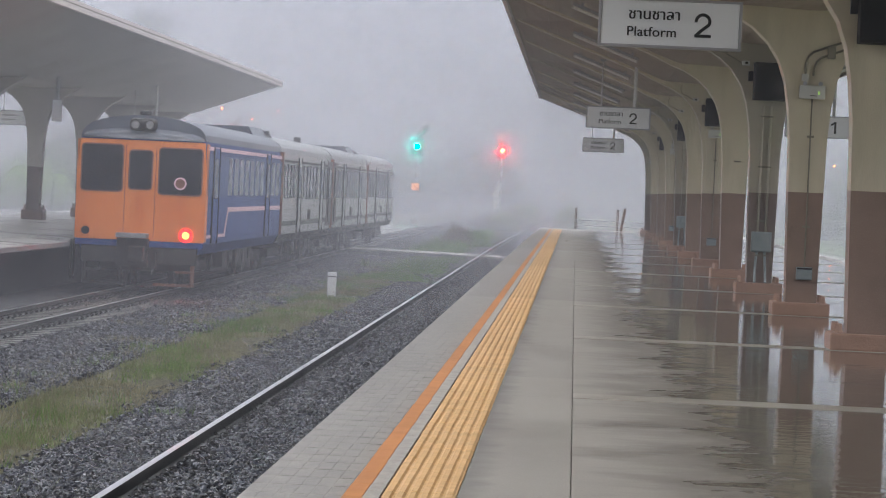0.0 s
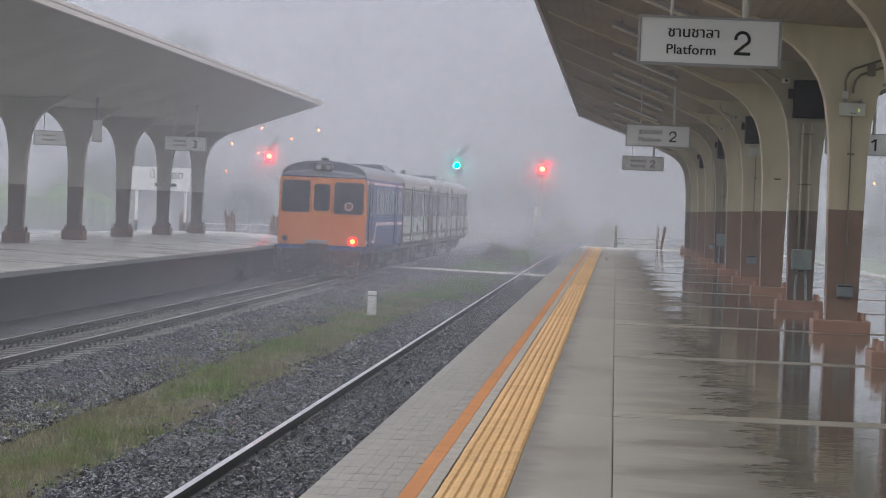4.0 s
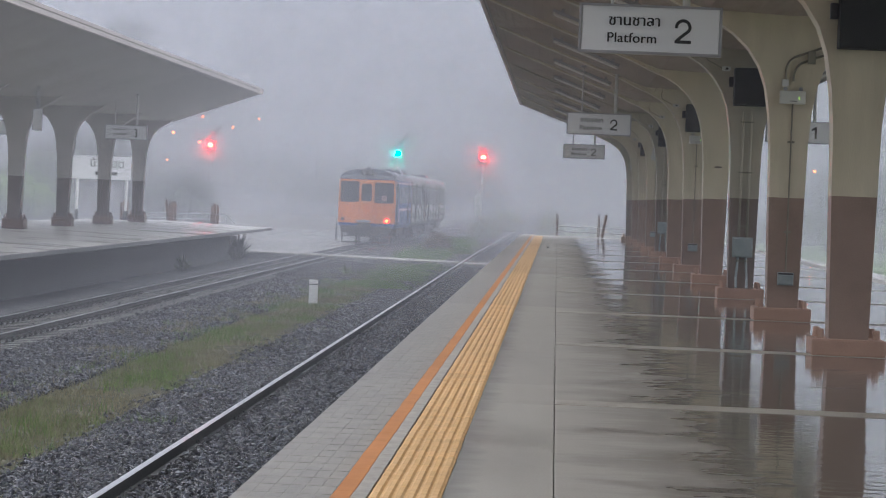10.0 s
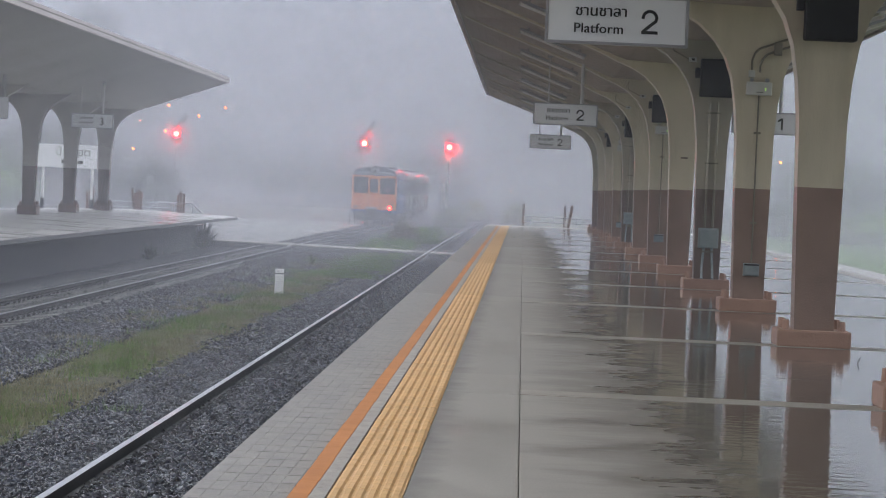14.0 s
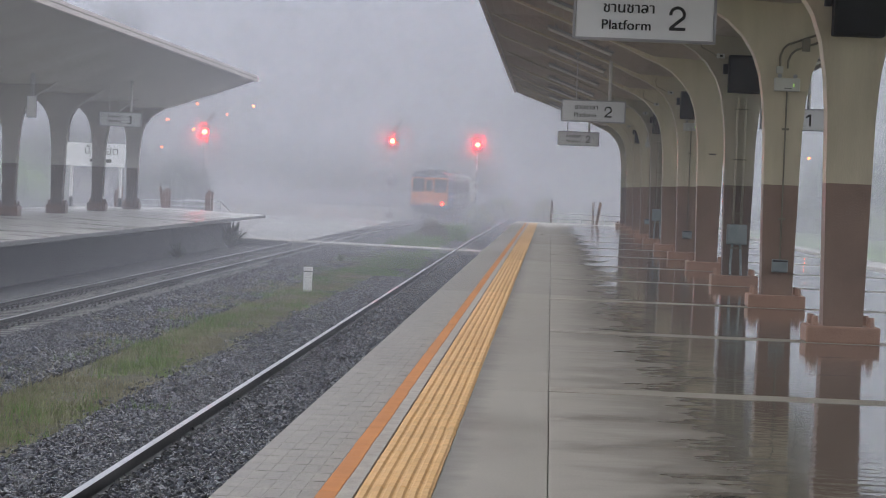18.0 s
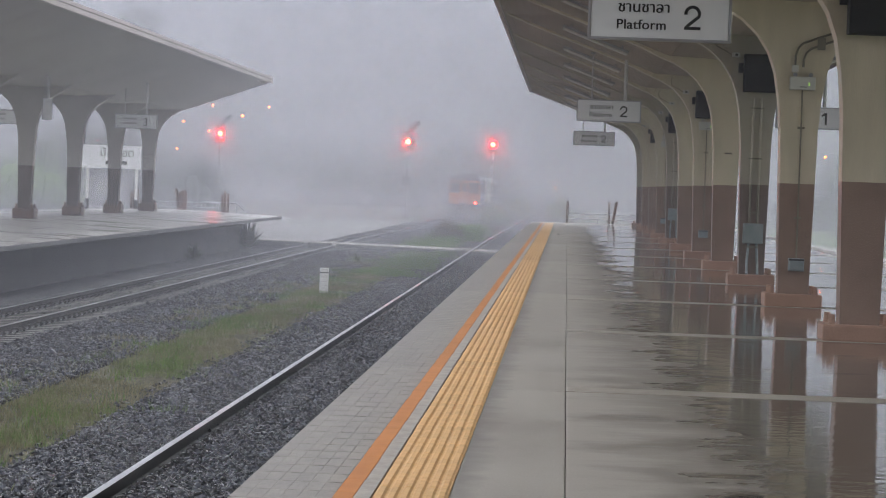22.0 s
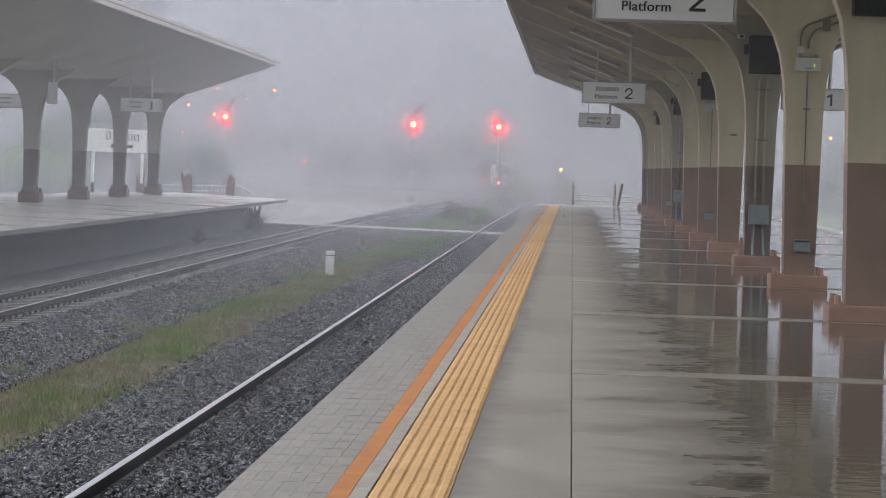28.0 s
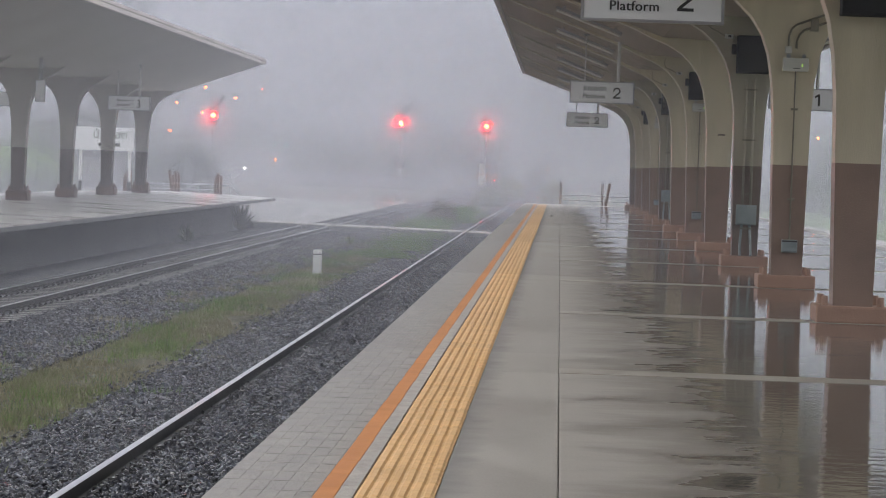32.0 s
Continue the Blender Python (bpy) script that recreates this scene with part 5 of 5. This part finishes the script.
for row in range(int((121 - 10) / PAV)):
    yc = 10 + PAV * (row + 0.5)
    for col in range(6):
        xc = EDGE_R + 0.0345 + 0.0664 * col
        if n_single < 296:
            o = new("paver", pv)
            o.parent = plat
            o.location = (xc, yc, RNG.normal(0, 0.0003))
            o.rotation_euler = (RNG.normal(0, 0.0006), RNG.normal(0, 0.004), 0)
            n_single += 1
        else:
            z = RNG.normal(0, 0.0003)
            a, b, c, d = xc - 0.0328, xc + 0.0328, yc - PAV / 2 + 0.011, yc + PAV / 2 - 0.011
            k = len(rest_v)
            rest_v += [(a, c, z), (b, c, z), (b, d, z), (a, d, z), (a, c, z - 0.03), (b, c, z - 0.03), (b, d, z - 0.03), (a, d, z - 0.03)]
            rest_f += [(k, k + 1, k + 2, k + 3), (k, k + 4, k + 5, k + 1), (k + 1, k + 5, k + 6, k + 2), (k + 2, k + 6, k + 7, k + 3), (k + 3, k + 7, k + 4, k)]
tagged(soup("pavers_beyond", rest_v, rest_f, "paver", plat), kind="stuff")

og = piece_mesh("orange_tile", box(-0.04, 0.04, -0.298, 0.298, -0.033, 0.001, 0.003), "orange")
gt = piece_mesh("gap_tile", box(-0.031, 0.031, -PAV + 0.006, PAV - 0.006, -0.033, 0, 0.002), "gap_paver")
for i in range(185):
    o = new("orange_tile", og)
    o.parent = plat
    o.location = (-0.84 + RNG.normal(0, 0.0012), 10.3 + 0.6 * i, 0.0)
for i in range(138):
    o = new("gap_tile", gt)
    o.parent = plat
    o.location = (-0.765, 10.3 + 2 * PAV * i, 0.0)


def tactile(y0, y1, x0, lift):
    """One ribbed warning tile: six rounded ribs on a base."""
    w, b = 0.2975, None
    prof = [(x0, -0.033)]
    n = 6
    for i in range(n):
        a = x0 + w * (i + 0.5) / n
        prof += [(a - 0.020, lift), (a - 0.011, lift + 0.008), (a + 0.011, lift + 0.008), (a + 0.020, lift)]
    prof += [(x0 + w, lift), (x0 + w, -0.033)]
    prof.insert(1, (x0, lift))
    return prism(prof[::-1], y0, y1)


tc = piece_mesh("tactile_tile", tactile(-0.148, 0.148, -0.14875, -0.004), "tactile")
for i in range(296):
    o = new("tactile_tile", tc)
    o.parent = plat
    o.location = (-0.58 + RNG.normal(0, 0.0010), 10.15 + 0.3 * i, RNG.normal(0, 0.0003))
    o.rotation_euler = (0, 0, RNG.normal(0, 0.0015))
tb = part("tactile_tiles_beyond", tactile(10.0 + 0.3 * 296 + 0.005, 121, -0.58 - 0.14875, -0.004), "tactile", plat)
tagged(tb, kind="stuff")


# ---- the departing railcar train ----
def wheelset(parent, x, y):
    w = part("wheel", rod((x - 0.06, y, 0.43), (x + 0.06, y, 0.43), 0.43, None, 20), "train_dark", parent)
    part("tyre", rod((x - 0.065, y, 0.43), (x - 0.055, y, 0.43), 0.40, None, 20), "rail_side", w)
    return w


HW = 1.33
ROOF = [((HW - 0.03) * math.cos(a), 3.132 + 0.49 * math.sin(a) ** 0.8) for a in np.linspace(0, math.pi / 2, 9)]


def car_body(train, y0, y1, paint, skirt, first):
    side = [(-HW + 0.04, 3.13), (-HW, 2.6), (-HW - 0.01, 1.6), (-HW, 1.0), (HW, 1.0), (HW + 0.01, 1.6), (HW, 2.6), (HW - 0.04, 3.13)]
    body = part("car_body", prism(side, y0, y1), paint, train)
    ro = [(-x, z) for x, z in ROOF[:-1]] + [ROOF[-1]] + ROOF[:-1][::-1]
    part("car_roof", prism(ro[::-1], y0 - 0.02, y1 + 0.02), "train_roof" if first else "pale_roof", train, "grey rounded roof" if first else "pale grey rounded roof")
    top = 1.16 if first else 1.34
    part("skirt", prism([(-HW + 0.12, 0.78), (HW - 0.12, 0.78), (HW - 0.01, 1.0), (HW + 0.012, top), (-HW - 0.012, top), (-HW + 0.01, 1.0)], y0 + 0.05, y1 - 0.05), skirt, train)
    for i, a in enumerate(np.arange(y0 + 5.0, y1 - 5.6, 1.5)):
        part("equipment_box", box(-1.22, 1.22, a, a + (1.1, 0.7, 1.25)[i % 3], (0.42, 0.5, 0.36)[i % 3], 0.79, 0.03), "train_dark", train)
    u = box(-1.0, 1.0, y0 + 4.5, y1 - 4.5, 0.35, 0.86, 0.03)
    part("underframe", u, "train_dark", train)
    for yy in (y0 + 1.6, y0 + 3.6, y1 - 3.6, y1 - 1.6):
        for x in (-0.53, 0.53):
            wheelset(train, x, yy)
    for yy in (y0 + 2.6, y1 - 2.6):
        part("bogie_frame", box(-0.95, 0.95, yy - 1.7, yy + 1.7, 0.38, 0.62, 0.03), "train_dark", train)
    return body


def side_window(train, y0, y1, z0, z1, material="pane"):
    for s in (-1, 1):
        x0, x1 = sorted((s * (HW + 0.008), s * (HW + 0.022)))
        part("window", box(x0, x1, y0, y1, z0, z1, 0.004), material, train)


def side_door(train, y0, y1, paint):
    for s in (-1, 1):
        x0, x1 = sorted((s * (HW + 0.005), s * (HW + 0.024)))
        d = part("door", box(x0, x1, y0, y1, 1.06, 3.02, 0.005), paint, train)
        x0, x1 = sorted((s * (HW + 0.025), s * (HW + 0.032)))
        part("door_window", box(x0, x1, y0 + 0.2, y1 - 0.2, 1.95, 2.8, 0.004), "pane", d)
        for e in (y0 - 0.05, y1 + 0.01):
            x0, x1 = sorted((s * (HW + 0.006), s * (HW + 0.04)))
            part("door_pillar", box(x0, x1, e, e + 0.05, 1.0, 3.05, 0.004), "train_dark", d)


def stripe(train, y0, y1, z0, z1, material):
    for s in (-1, 1):
        x0, x1 = sorted((s * (HW + 0.006), s * (HW + 0.018)))
        part("stripe", box(x0, x1, y0, y1, z0, z1), material, train)


def railcar_train():
    t = thing("railcar_train", pose(TRACK_FAR, 70, RAIL), "railcar train with orange rear end, one blue and three white cars", "train")
    L, P = 17.7, 18.1
    car_body(t, 0.0, L, "train_blue", "train_blue", True)
    for k in (1, 2, 3):
        car_body(t, k * P, k * P + L, "train_white", "train_green", False)
        part("gangway_bellows", box(-0.75, 0.75, k * P - 0.4, k * P, 1.1, 3.1, 0.03), "train_dark", t)
        part("car_end_pillar", box(-HW - 0.03, HW + 0.03, k * P - 0.06, k * P + (0.30 if k == 2 else 0.12), 1.0, 3.15, 0.01), "rust_red", t)
    # blue car: paler window band, stripes, windows and doors
    stripe(t, 0.15, L - 0.1, 2.0, 2.88, "train_lilac")
    stripe(t, 0.1, L - 0.1, 2.96, 3.04, "pink")
    stripe(t, 4.6, L - 0.1, 1.66, 1.76, "pink")
    stripe(t, 0.1, 3.9, 1.12, 1.19, "pink")
    for i in range(7):
        a = 3.9 + 0.1 * i
        stripe(t, a, a + 0.14, 1.12 + 0.085 * i, 1.26 + 0.085 * i, "pink")
    side_door(t, 1.2, 2.3, "train_blue")
    side_door(t, 13.4, 14.4, "train_blue")
    for i in range(7):
        side_window(t, 4.3 + 1.25 * i, 5.2 + 1.25 * i, 2.02, 2.84)
    for i in range(2):
        side_window(t, 14.9 + 1.2 * i, 15.8 + 1.2 * i, 2.02, 2.84)
    for k in (1, 2, 3):
        y = k * P
        for s in (-1, 1):
            for i in range(3):
                x0, x1 = sorted((s * (HW + 0.012), s * (HW + 0.028)))
                part("window_band", box(x0, x1, y + (0.5, 6.5, 14.4)[i], y + (4.6, 12.9, 17.3)[i], 2.9, 2.96, 0.003), "train_dark", t)
            part("side_handrail", rod((s * (HW + 0.05), y + 4.75, 1.3), (s * (HW + 0.05), y + 4.75, 2.9), 0.02), "train_dark", t)
        for i in range(4):
            side_window(t, y + 0.7 + 0.95 * i, y + 1.35 + 0.95 * i, 1.95, 2.85, "glass")
        side_door(t, y + 5.0, y + 6.0, "train_white")
        for i in range(5):
            side_window(t, y + 6.9 + 1.15 * i, y + 7.75 + 1.15 * i, 1.92, 2.85, "glass")
        side_door(t, y + 13.2, y + 14.2, "train_white")
        side_window(t, y + 14.6, y + 17.2, 1.9, 2.85, "glass")
        for s in (-1, 1):
            x0, x1 = sorted((s * (HW + 0.01), s * (HW + 0.03)))
            part("equipment_grille", box(x0, x1, y + 8.8, y + 9.6, 1.35, 1.62, 0.005), "train_dark", t)
    for y in (14.2, 2 * P + 13.0):
        part("roof_unit", prism([(-0.9, 3.5), (0.9, 3.5), (0.78, 3.72), (-0.78, 3.72)], y, y + 3.6), "train_roof", t, "grey roof-mounted cooling unit")
        part("roof_vent", prism([(-0.9, 3.48), (0.9, 3.48), (0.85, 3.6), (-0.85, 3.6)], y + 3.6, y + 5.4), "train_dark", t)
    for a, e in ((2 * P - 2.3, 2 * P - 0.45), (2 * P + 0.35, 2 * P + 1.9)):
        for s in (-1, 1):
            x0, x1 = sorted((s * (HW + 0.02), s * (HW + 0.034)))
            d = part("vestibule_door", box(x0, x1, a, e, 1.1, 3.06, 0.004), "rust_brown", t, "dark brown vestibule doors")
            x0, x1 = sorted((s * (HW + 0.035), s * (HW + 0.04)))
            part("door_window", box(x0, x1, a + 0.25, e - 0.25, 1.95, 2.8), "glass", d)
            part("grab_rail", rod((s * (HW + 0.07), a + 0.05, 1.2), (s * (HW + 0.07), a + 0.05, 2.9), 0.02), "train_dark", d)
    for y in (P + 3, P + 9, 2 * P + 2.0, 3 * P + 5):
        part("roof_vent", box(-0.1, 0.1, y, y + 0.3, 3.6, 3.82, 0.02), "train_dark", t)
    # rear end: orange cab front with three windows, roof dome, lamps, buffers
    f = part("cab_front", prism([(-HW, 1.03), (HW, 1.03), (HW + 0.01, 1.6), (HW, 2.6), (HW - 0.04, 3.10), (-HW + 0.04, 3.10), (-HW, 2.6), (-HW - 0.01, 1.6)], -0.10, -0.003), "train_orange", t, "bright orange cab front")
    part("cab_side_return", box(HW + 0.004, HW + 0.018, -0.1, 0.32, 1.05, 3.08, 0.004), "train_orange", t)
    part("cab_side_return", box(-HW - 0.018, -HW - 0.004, -0.1, 0.32, 1.05, 3.08, 0.004), "train_orange", t)
    part("blue_sill", box(-HW, HW, -0.09, -0.004, 0.9, 1.026, 0.01), "train_blue", t, "blue lower sill")
    for x0, x1, z0, z1, nm in ((-1.24, -0.41, 2.04, 2.98, "cab_window"), (0.37, 1.24, 2.02, 2.95, "cab_window"), (-0.25, 0.20, 2.10, 2.88, "end_door_window")):
        b = box(x0, x1, -0.116, -0.104, z0, z1)
        bmesh.ops.bevel(b, geom=[e for e in b.edges if abs(e.verts[0].co.y - e.verts[1].co.y) > 0.005], offset=0.07, segments=4, profile=0.5, affect="EDGES")
        w = part(nm, b, "glass", t, "dark rounded cab window")
        b = box(x0 - 0.03, x1 + 0.03, -0.1125, -0.1005, z0 - 0.03, z1 + 0.03)
        bmesh.ops.bevel(b, geom=[e for e in b.edges if abs(e.verts[0].co.y - e.verts[1].co.y) > 0.005], offset=0.09, segments=4, profile=0.5, affect="EDGES")
        part("window_seal", b, "rust_red", w)
    for x in (-0.34, 0.29):
        part("door_edge", box(x - 0.006, x + 0.006, -0.106, -0.101, 1.1, 3.0), "rust_red", t)
    part("round_sign", rod((0.81, -0.125, 2.24), (0.81, -0.117, 2.24), 0.13, None, 20), "pink", t, "round red tail disc with a pale rim")
    part("disc_face", rod((0.81, -0.130, 2.24), (0.81, -0.1255, 2.24), 0.10, None, 20), "rust_red", t)
    dome = [(-x, z) for x, z in ROOF[:-1]] + [ROOF[-1]] + ROOF[:-1][::-1]
    b = bmesh.new()
    rings = []
    for yy in (-0.13, -0.1, -0.04, 0.06, 0.22, 0.45, 0.75, 1.1):
        s = math.sqrt(max(0.04, 1 - ((1.1 - yy) / 1.26) ** 2))
        rings.append([b.verts.new((x * (0.955 + 0.045 * s), yy, 3.115 + (z - 3.13) * s + 0.012)) for x, z in dome])
    for r0, r1 in zip(rings, rings[1:]):
        for i in range(len(dome) - 1):
            b.faces.new((r0[i], r0[i + 1], r1[i + 1], r1[i]))
    b.faces.new(rings[0])
    b.faces.new(rings[-1][::-1])
    part("roof_dome", b, "train_roof", t, "dark grey domed roof end", True)
    h = part("headlamp_fairing", box(-0.3, 0.28, -0.2, 0.45, 3.29, 3.56, 0.11), "train_dark", t, smooth=True)
    for x in (-0.16, 0.14):
        part("headlamp", rod((x, -0.235, 3.42), (x, -0.195, 3.42), 0.085, None, 16, 0.07), "chrome", h, "unlit chrome-rimmed headlamp")
        part("lamp_rim", rod((x, -0.225, 3.42), (x, -0.19, 3.42), 0.11, None, 16), "train_dark", h)
    part("horn", box(-0.12, 0.12, 0.1, 0.3, 3.63, 3.72, 0.03, rod((0, 0.2, 3.4), (0, 0.2, 3.64), 0.06)), "train_dark", t)
    part("tail_light", rod((0.97, -0.15, 1.17), (0.97, -0.101, 1.17), 0.075, None, 16), "tail_light", t, "glowing red tail light")
    part("tail_lens", rod((0.97, -0.14, 1.17), (0.97, -0.101, 1.17), 0.145, None, 20), "tail_lens", t, "red glowing lens ring")
    part("unlit_tail_light", rod((-1.12, -0.15, 1.2), (-1.12, -0.101, 1.2), 0.085, None, 16), "train_dark", t)
    part("fall_plate", box(-0.45, 0.2, -0.42, -0.09, 1.08, 1.18, 0.015), "sign_frame", t, "grey gangway fall plate")
    part("gangway_box", box(-0.44, 0.22, -0.3, -0.085, 0.5, 1.07, 0.02), "train_dark", t)
    part("coupler", box(-0.16, 0.16, -0.62, 0.2, 0.62, 0.92, 0.03), "train_dark", t)
    part("headstock", box(-1.2, 1.2, -0.08, 0.3, 0.55, 0.9, 0.02), "train_dark", t)
    for s in (-1, 1):
        b = box(s * 1.12 - 0.04, s * 1.12 + 0.04, -0.06, 0.1, 0.1, 0.95, 0.01)
        b = box(s * 0.72 - 0.4, s * 0.72 + 0.4, -0.06, 0.04, 0.10, 0.16, 0.01, b)
        b = box(s * 0.95 - 0.18, s * 0.95 + 0.18, -0.06, 0.04, 0.38, 0.43, 0.01, b)
        part("step_irons", b, "rust_red" if s > 0 else "train_dark", t, "red step irons" if s > 0 else "dark step irons")
        part("hose", pipe([(s * 0.35, -0.1, 0.8), (s * 0.38, -0.25, 0.5), (s * 0.3, -0.28, 0.35)], 0.03), "train_dark", t)
    part("side_ladder", pipe([(-HW - 0.1, 0.1, 1.0), (-HW - 0.1, 0.1, 0.2), (-HW - 0.1, 0.5, 0.2), (-HW - 0.1, 0.5, 1.0)], 0.025), "train_dark", t)
    return t


train = railcar_train()


# ---- vehicles far down the line, little more than lamps in the haze ----
def truck():
    t = thing("truck", pose(-19.5, 450, -1.75), "distant pale truck in haze with greenish markers, one amber lamp", "truck")
    part("cargo_box", box(-5.4, 1.4, -1.2, 1.2, 1.0, 4.0, 0.06), "roofing", t)
    part("cab", box(-7.3, -5.5, -1.1, 1.1, 0.7, 3.0, 0.12), "roofing", t)
    part("windscreen", box(-7.32, -7.29, -0.9, 0.9, 1.8, 2.6, 0.01), "glass", t)
    for x in (-6.4, -1.2, 0.3):
        for y in (-1.1, 1.1):
            part("wheel", rod((x, y - 0.12, 0.5), (x, y + 0.12, 0.5), 0.5, None, 16), "train_dark", t)
    for x in (-0.22, 1.3):
        part("lamp_stalk", rod((x, -1.1, 3.9), (x, -1.1, 5.0), 0.03), "train_dark", t)
        part("marker_lamp", ball((x, -1.14, 5.08 if x < 0.5 else 5.0), 0.10), "marker", t, "greenish marker lamp on a short stalk")
    part("amber_lamp", ball((-0.15, -1.3, 3.08), 0.16), "amber_light", t, "glowing amber lamp")
    return t


def trolley():
    t = thing("motor_trolley", pose(-2.0, 800, -1.6), "distant rail trolley in haze with one amber headlamp", "trolley")
    part("chassis", box(-0.8, 0.8, 0.0, 3.0, 0.4, 0.7, 0.04), "train_dark", t)
    part("cab", box(-0.75, 0.75, 0.2, 2.6, 0.7, 2.5, 0.08), "train_green", t)
    for y in (0.5, 2.5):
        for x in (-0.53, 0.53):
            part("wheel", rod((x - 0.05, y, 0.3), (x + 0.05, y, 0.3), 0.3, None, 16), "train_dark", t)
    part("headlamp", rod((0.0, 0.1, 2.9), (0.0, 0.14, 2.9), 0.24, None, 20), "headlamp_light", t, "glowing amber headlamp")
    part("lamp_housing", prism([(0.34 * math.cos(a), 2.9 + 0.34 * math.sin(a)) for a in np.linspace(0, 2 * math.pi, 21)[:-1]], 0.15, 1.0), "train_dark", t)
    return t


def parked_van():
    t = thing("van", pose(-37.7, 405, -1.8), "distant pale van in haze with a white headlamp", "van")
    part("body", box(-0.9, 0.9, 0.0, 4.2, 0.35, 2.45, 0.15), "roofing", t)
    part("windscreen", box(-0.7, 0.7, -0.012, 0.0, 1.15, 1.75, 0.005), "glass", t)
    for y in (0.8, 3.4):
        for x in (-0.8, 0.8):
            part("wheel", rod((x - 0.1, y, 0.32), (x + 0.1, y, 0.32), 0.32, None, 16), "train_dark", t)
    part("headlamp", rod((0.0, -0.05, 1.98), (0.0, -0.01, 1.98), 0.15, None, 16), "white_lamp", t, "glowing white headlamp")
    return t


far_truck, far_trolley, far_van = truck(), trolley(), parked_van()

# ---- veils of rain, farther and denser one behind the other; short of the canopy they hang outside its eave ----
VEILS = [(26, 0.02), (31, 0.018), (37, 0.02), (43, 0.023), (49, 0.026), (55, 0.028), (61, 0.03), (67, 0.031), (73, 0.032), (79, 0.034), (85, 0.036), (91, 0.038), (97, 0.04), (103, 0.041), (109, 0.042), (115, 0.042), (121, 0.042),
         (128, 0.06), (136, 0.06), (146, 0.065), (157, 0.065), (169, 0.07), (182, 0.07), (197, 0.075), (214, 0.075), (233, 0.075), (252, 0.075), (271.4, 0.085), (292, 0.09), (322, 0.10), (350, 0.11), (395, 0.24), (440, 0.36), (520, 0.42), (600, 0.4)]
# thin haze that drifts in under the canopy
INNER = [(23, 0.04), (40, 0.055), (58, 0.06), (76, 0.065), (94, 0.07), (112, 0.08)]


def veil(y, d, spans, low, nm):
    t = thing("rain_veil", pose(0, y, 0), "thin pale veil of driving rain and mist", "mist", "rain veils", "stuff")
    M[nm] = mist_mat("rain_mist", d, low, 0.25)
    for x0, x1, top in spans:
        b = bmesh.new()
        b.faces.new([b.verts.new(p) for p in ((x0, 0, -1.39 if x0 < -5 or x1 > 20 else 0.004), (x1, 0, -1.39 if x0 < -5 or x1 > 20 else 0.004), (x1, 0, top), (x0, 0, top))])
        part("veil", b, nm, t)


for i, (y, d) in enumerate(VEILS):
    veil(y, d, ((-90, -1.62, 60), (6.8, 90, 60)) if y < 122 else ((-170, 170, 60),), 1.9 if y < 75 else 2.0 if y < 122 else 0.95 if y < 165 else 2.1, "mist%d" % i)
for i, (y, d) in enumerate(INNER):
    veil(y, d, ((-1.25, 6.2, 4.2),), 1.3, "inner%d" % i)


# ---- what moves ----
def motions():
    way = [(0, 70.0), (1, 78.3), (2, 86.6), (3, 95.2), (4, 103.8), (5, 112.8), (6, 122.0), (7, 131.4), (8, 141.0), (9, 150.7), (10, 160.6), (11, 170.6),
           (12, 181.4), (13, 193.6), (14, 205.0), (15.5, 221.6), (17, 238.7), (18, 250.9), (19, 262.2), (20, 274.1), (21, 286.0), (22, 298.0), (23, 310.8), (24, 322.5),
           (25, 333.5), (26.5, 351.0), (28, 369.5), (29, 382.0), (30, 394.4), (31, 406.8), (32, 418.5)]
    walk(train, [(t, pose(TRACK_FAR, y, RAIL + fall(y + 9))) for t, y in way])
    walk(far_truck, [(t, pose(x * y / 200.0, 1.5 * y, -1.75)) for t, x, y in ((0, -13.0, 460), (6, -15.0, 430), (9, -15.7, 400), (13, -16.8, 360), (19, -18.7, 325), (23, -21.0, 310), (28, -23.5, 300), (31, -24.7, 300), (32, -25.1, 300))])
    walk(far_trolley, [(t, pose(-0.0034 * y, y, -1.6, 0, 0, a)) for t, y, a in ((0, 700, 0), (8, 660, 0), (12, 598, 0), (17, 570, 0), (21, 530, 0), (25, 490, 0), (28, 438, 0), (30.5, 425, 0), (31.2, 421, 0), (31.5, 420, 40), (31.9, 418, 88), (32, 418, 88))])
    walk(far_van, [(t, pose(x, 405, -1.8, 0, 0, a)) for t, x, a in ((0, -37.3, 170), (27.6, -37.3, 170), (28.2, -37.3, 100), (28.9, -37.6, 25), (29.8, -37.2, 0), (32, -37.75, 0))])
    x, y, z = flip_plate.location
    walk(flip_plate, [(t, pose(x, y, z, 0, 0, a)) for t, a in ((0, 180), (13.2, 180), (13.3, 120), (13.4, 60), (13.5, 0), (32, 0))])
    x, y, z = spectacle.location
    walk(spectacle, [(0, pose(x, y, z)), (13.3, pose(x, y, z)), (13.4, pose(x, y, z, 0, -50, 0)), (13.5, pose(x, y, z, 0, -100, 0)), (32, pose(x, y, z, 0, -100, 0))])


motions()
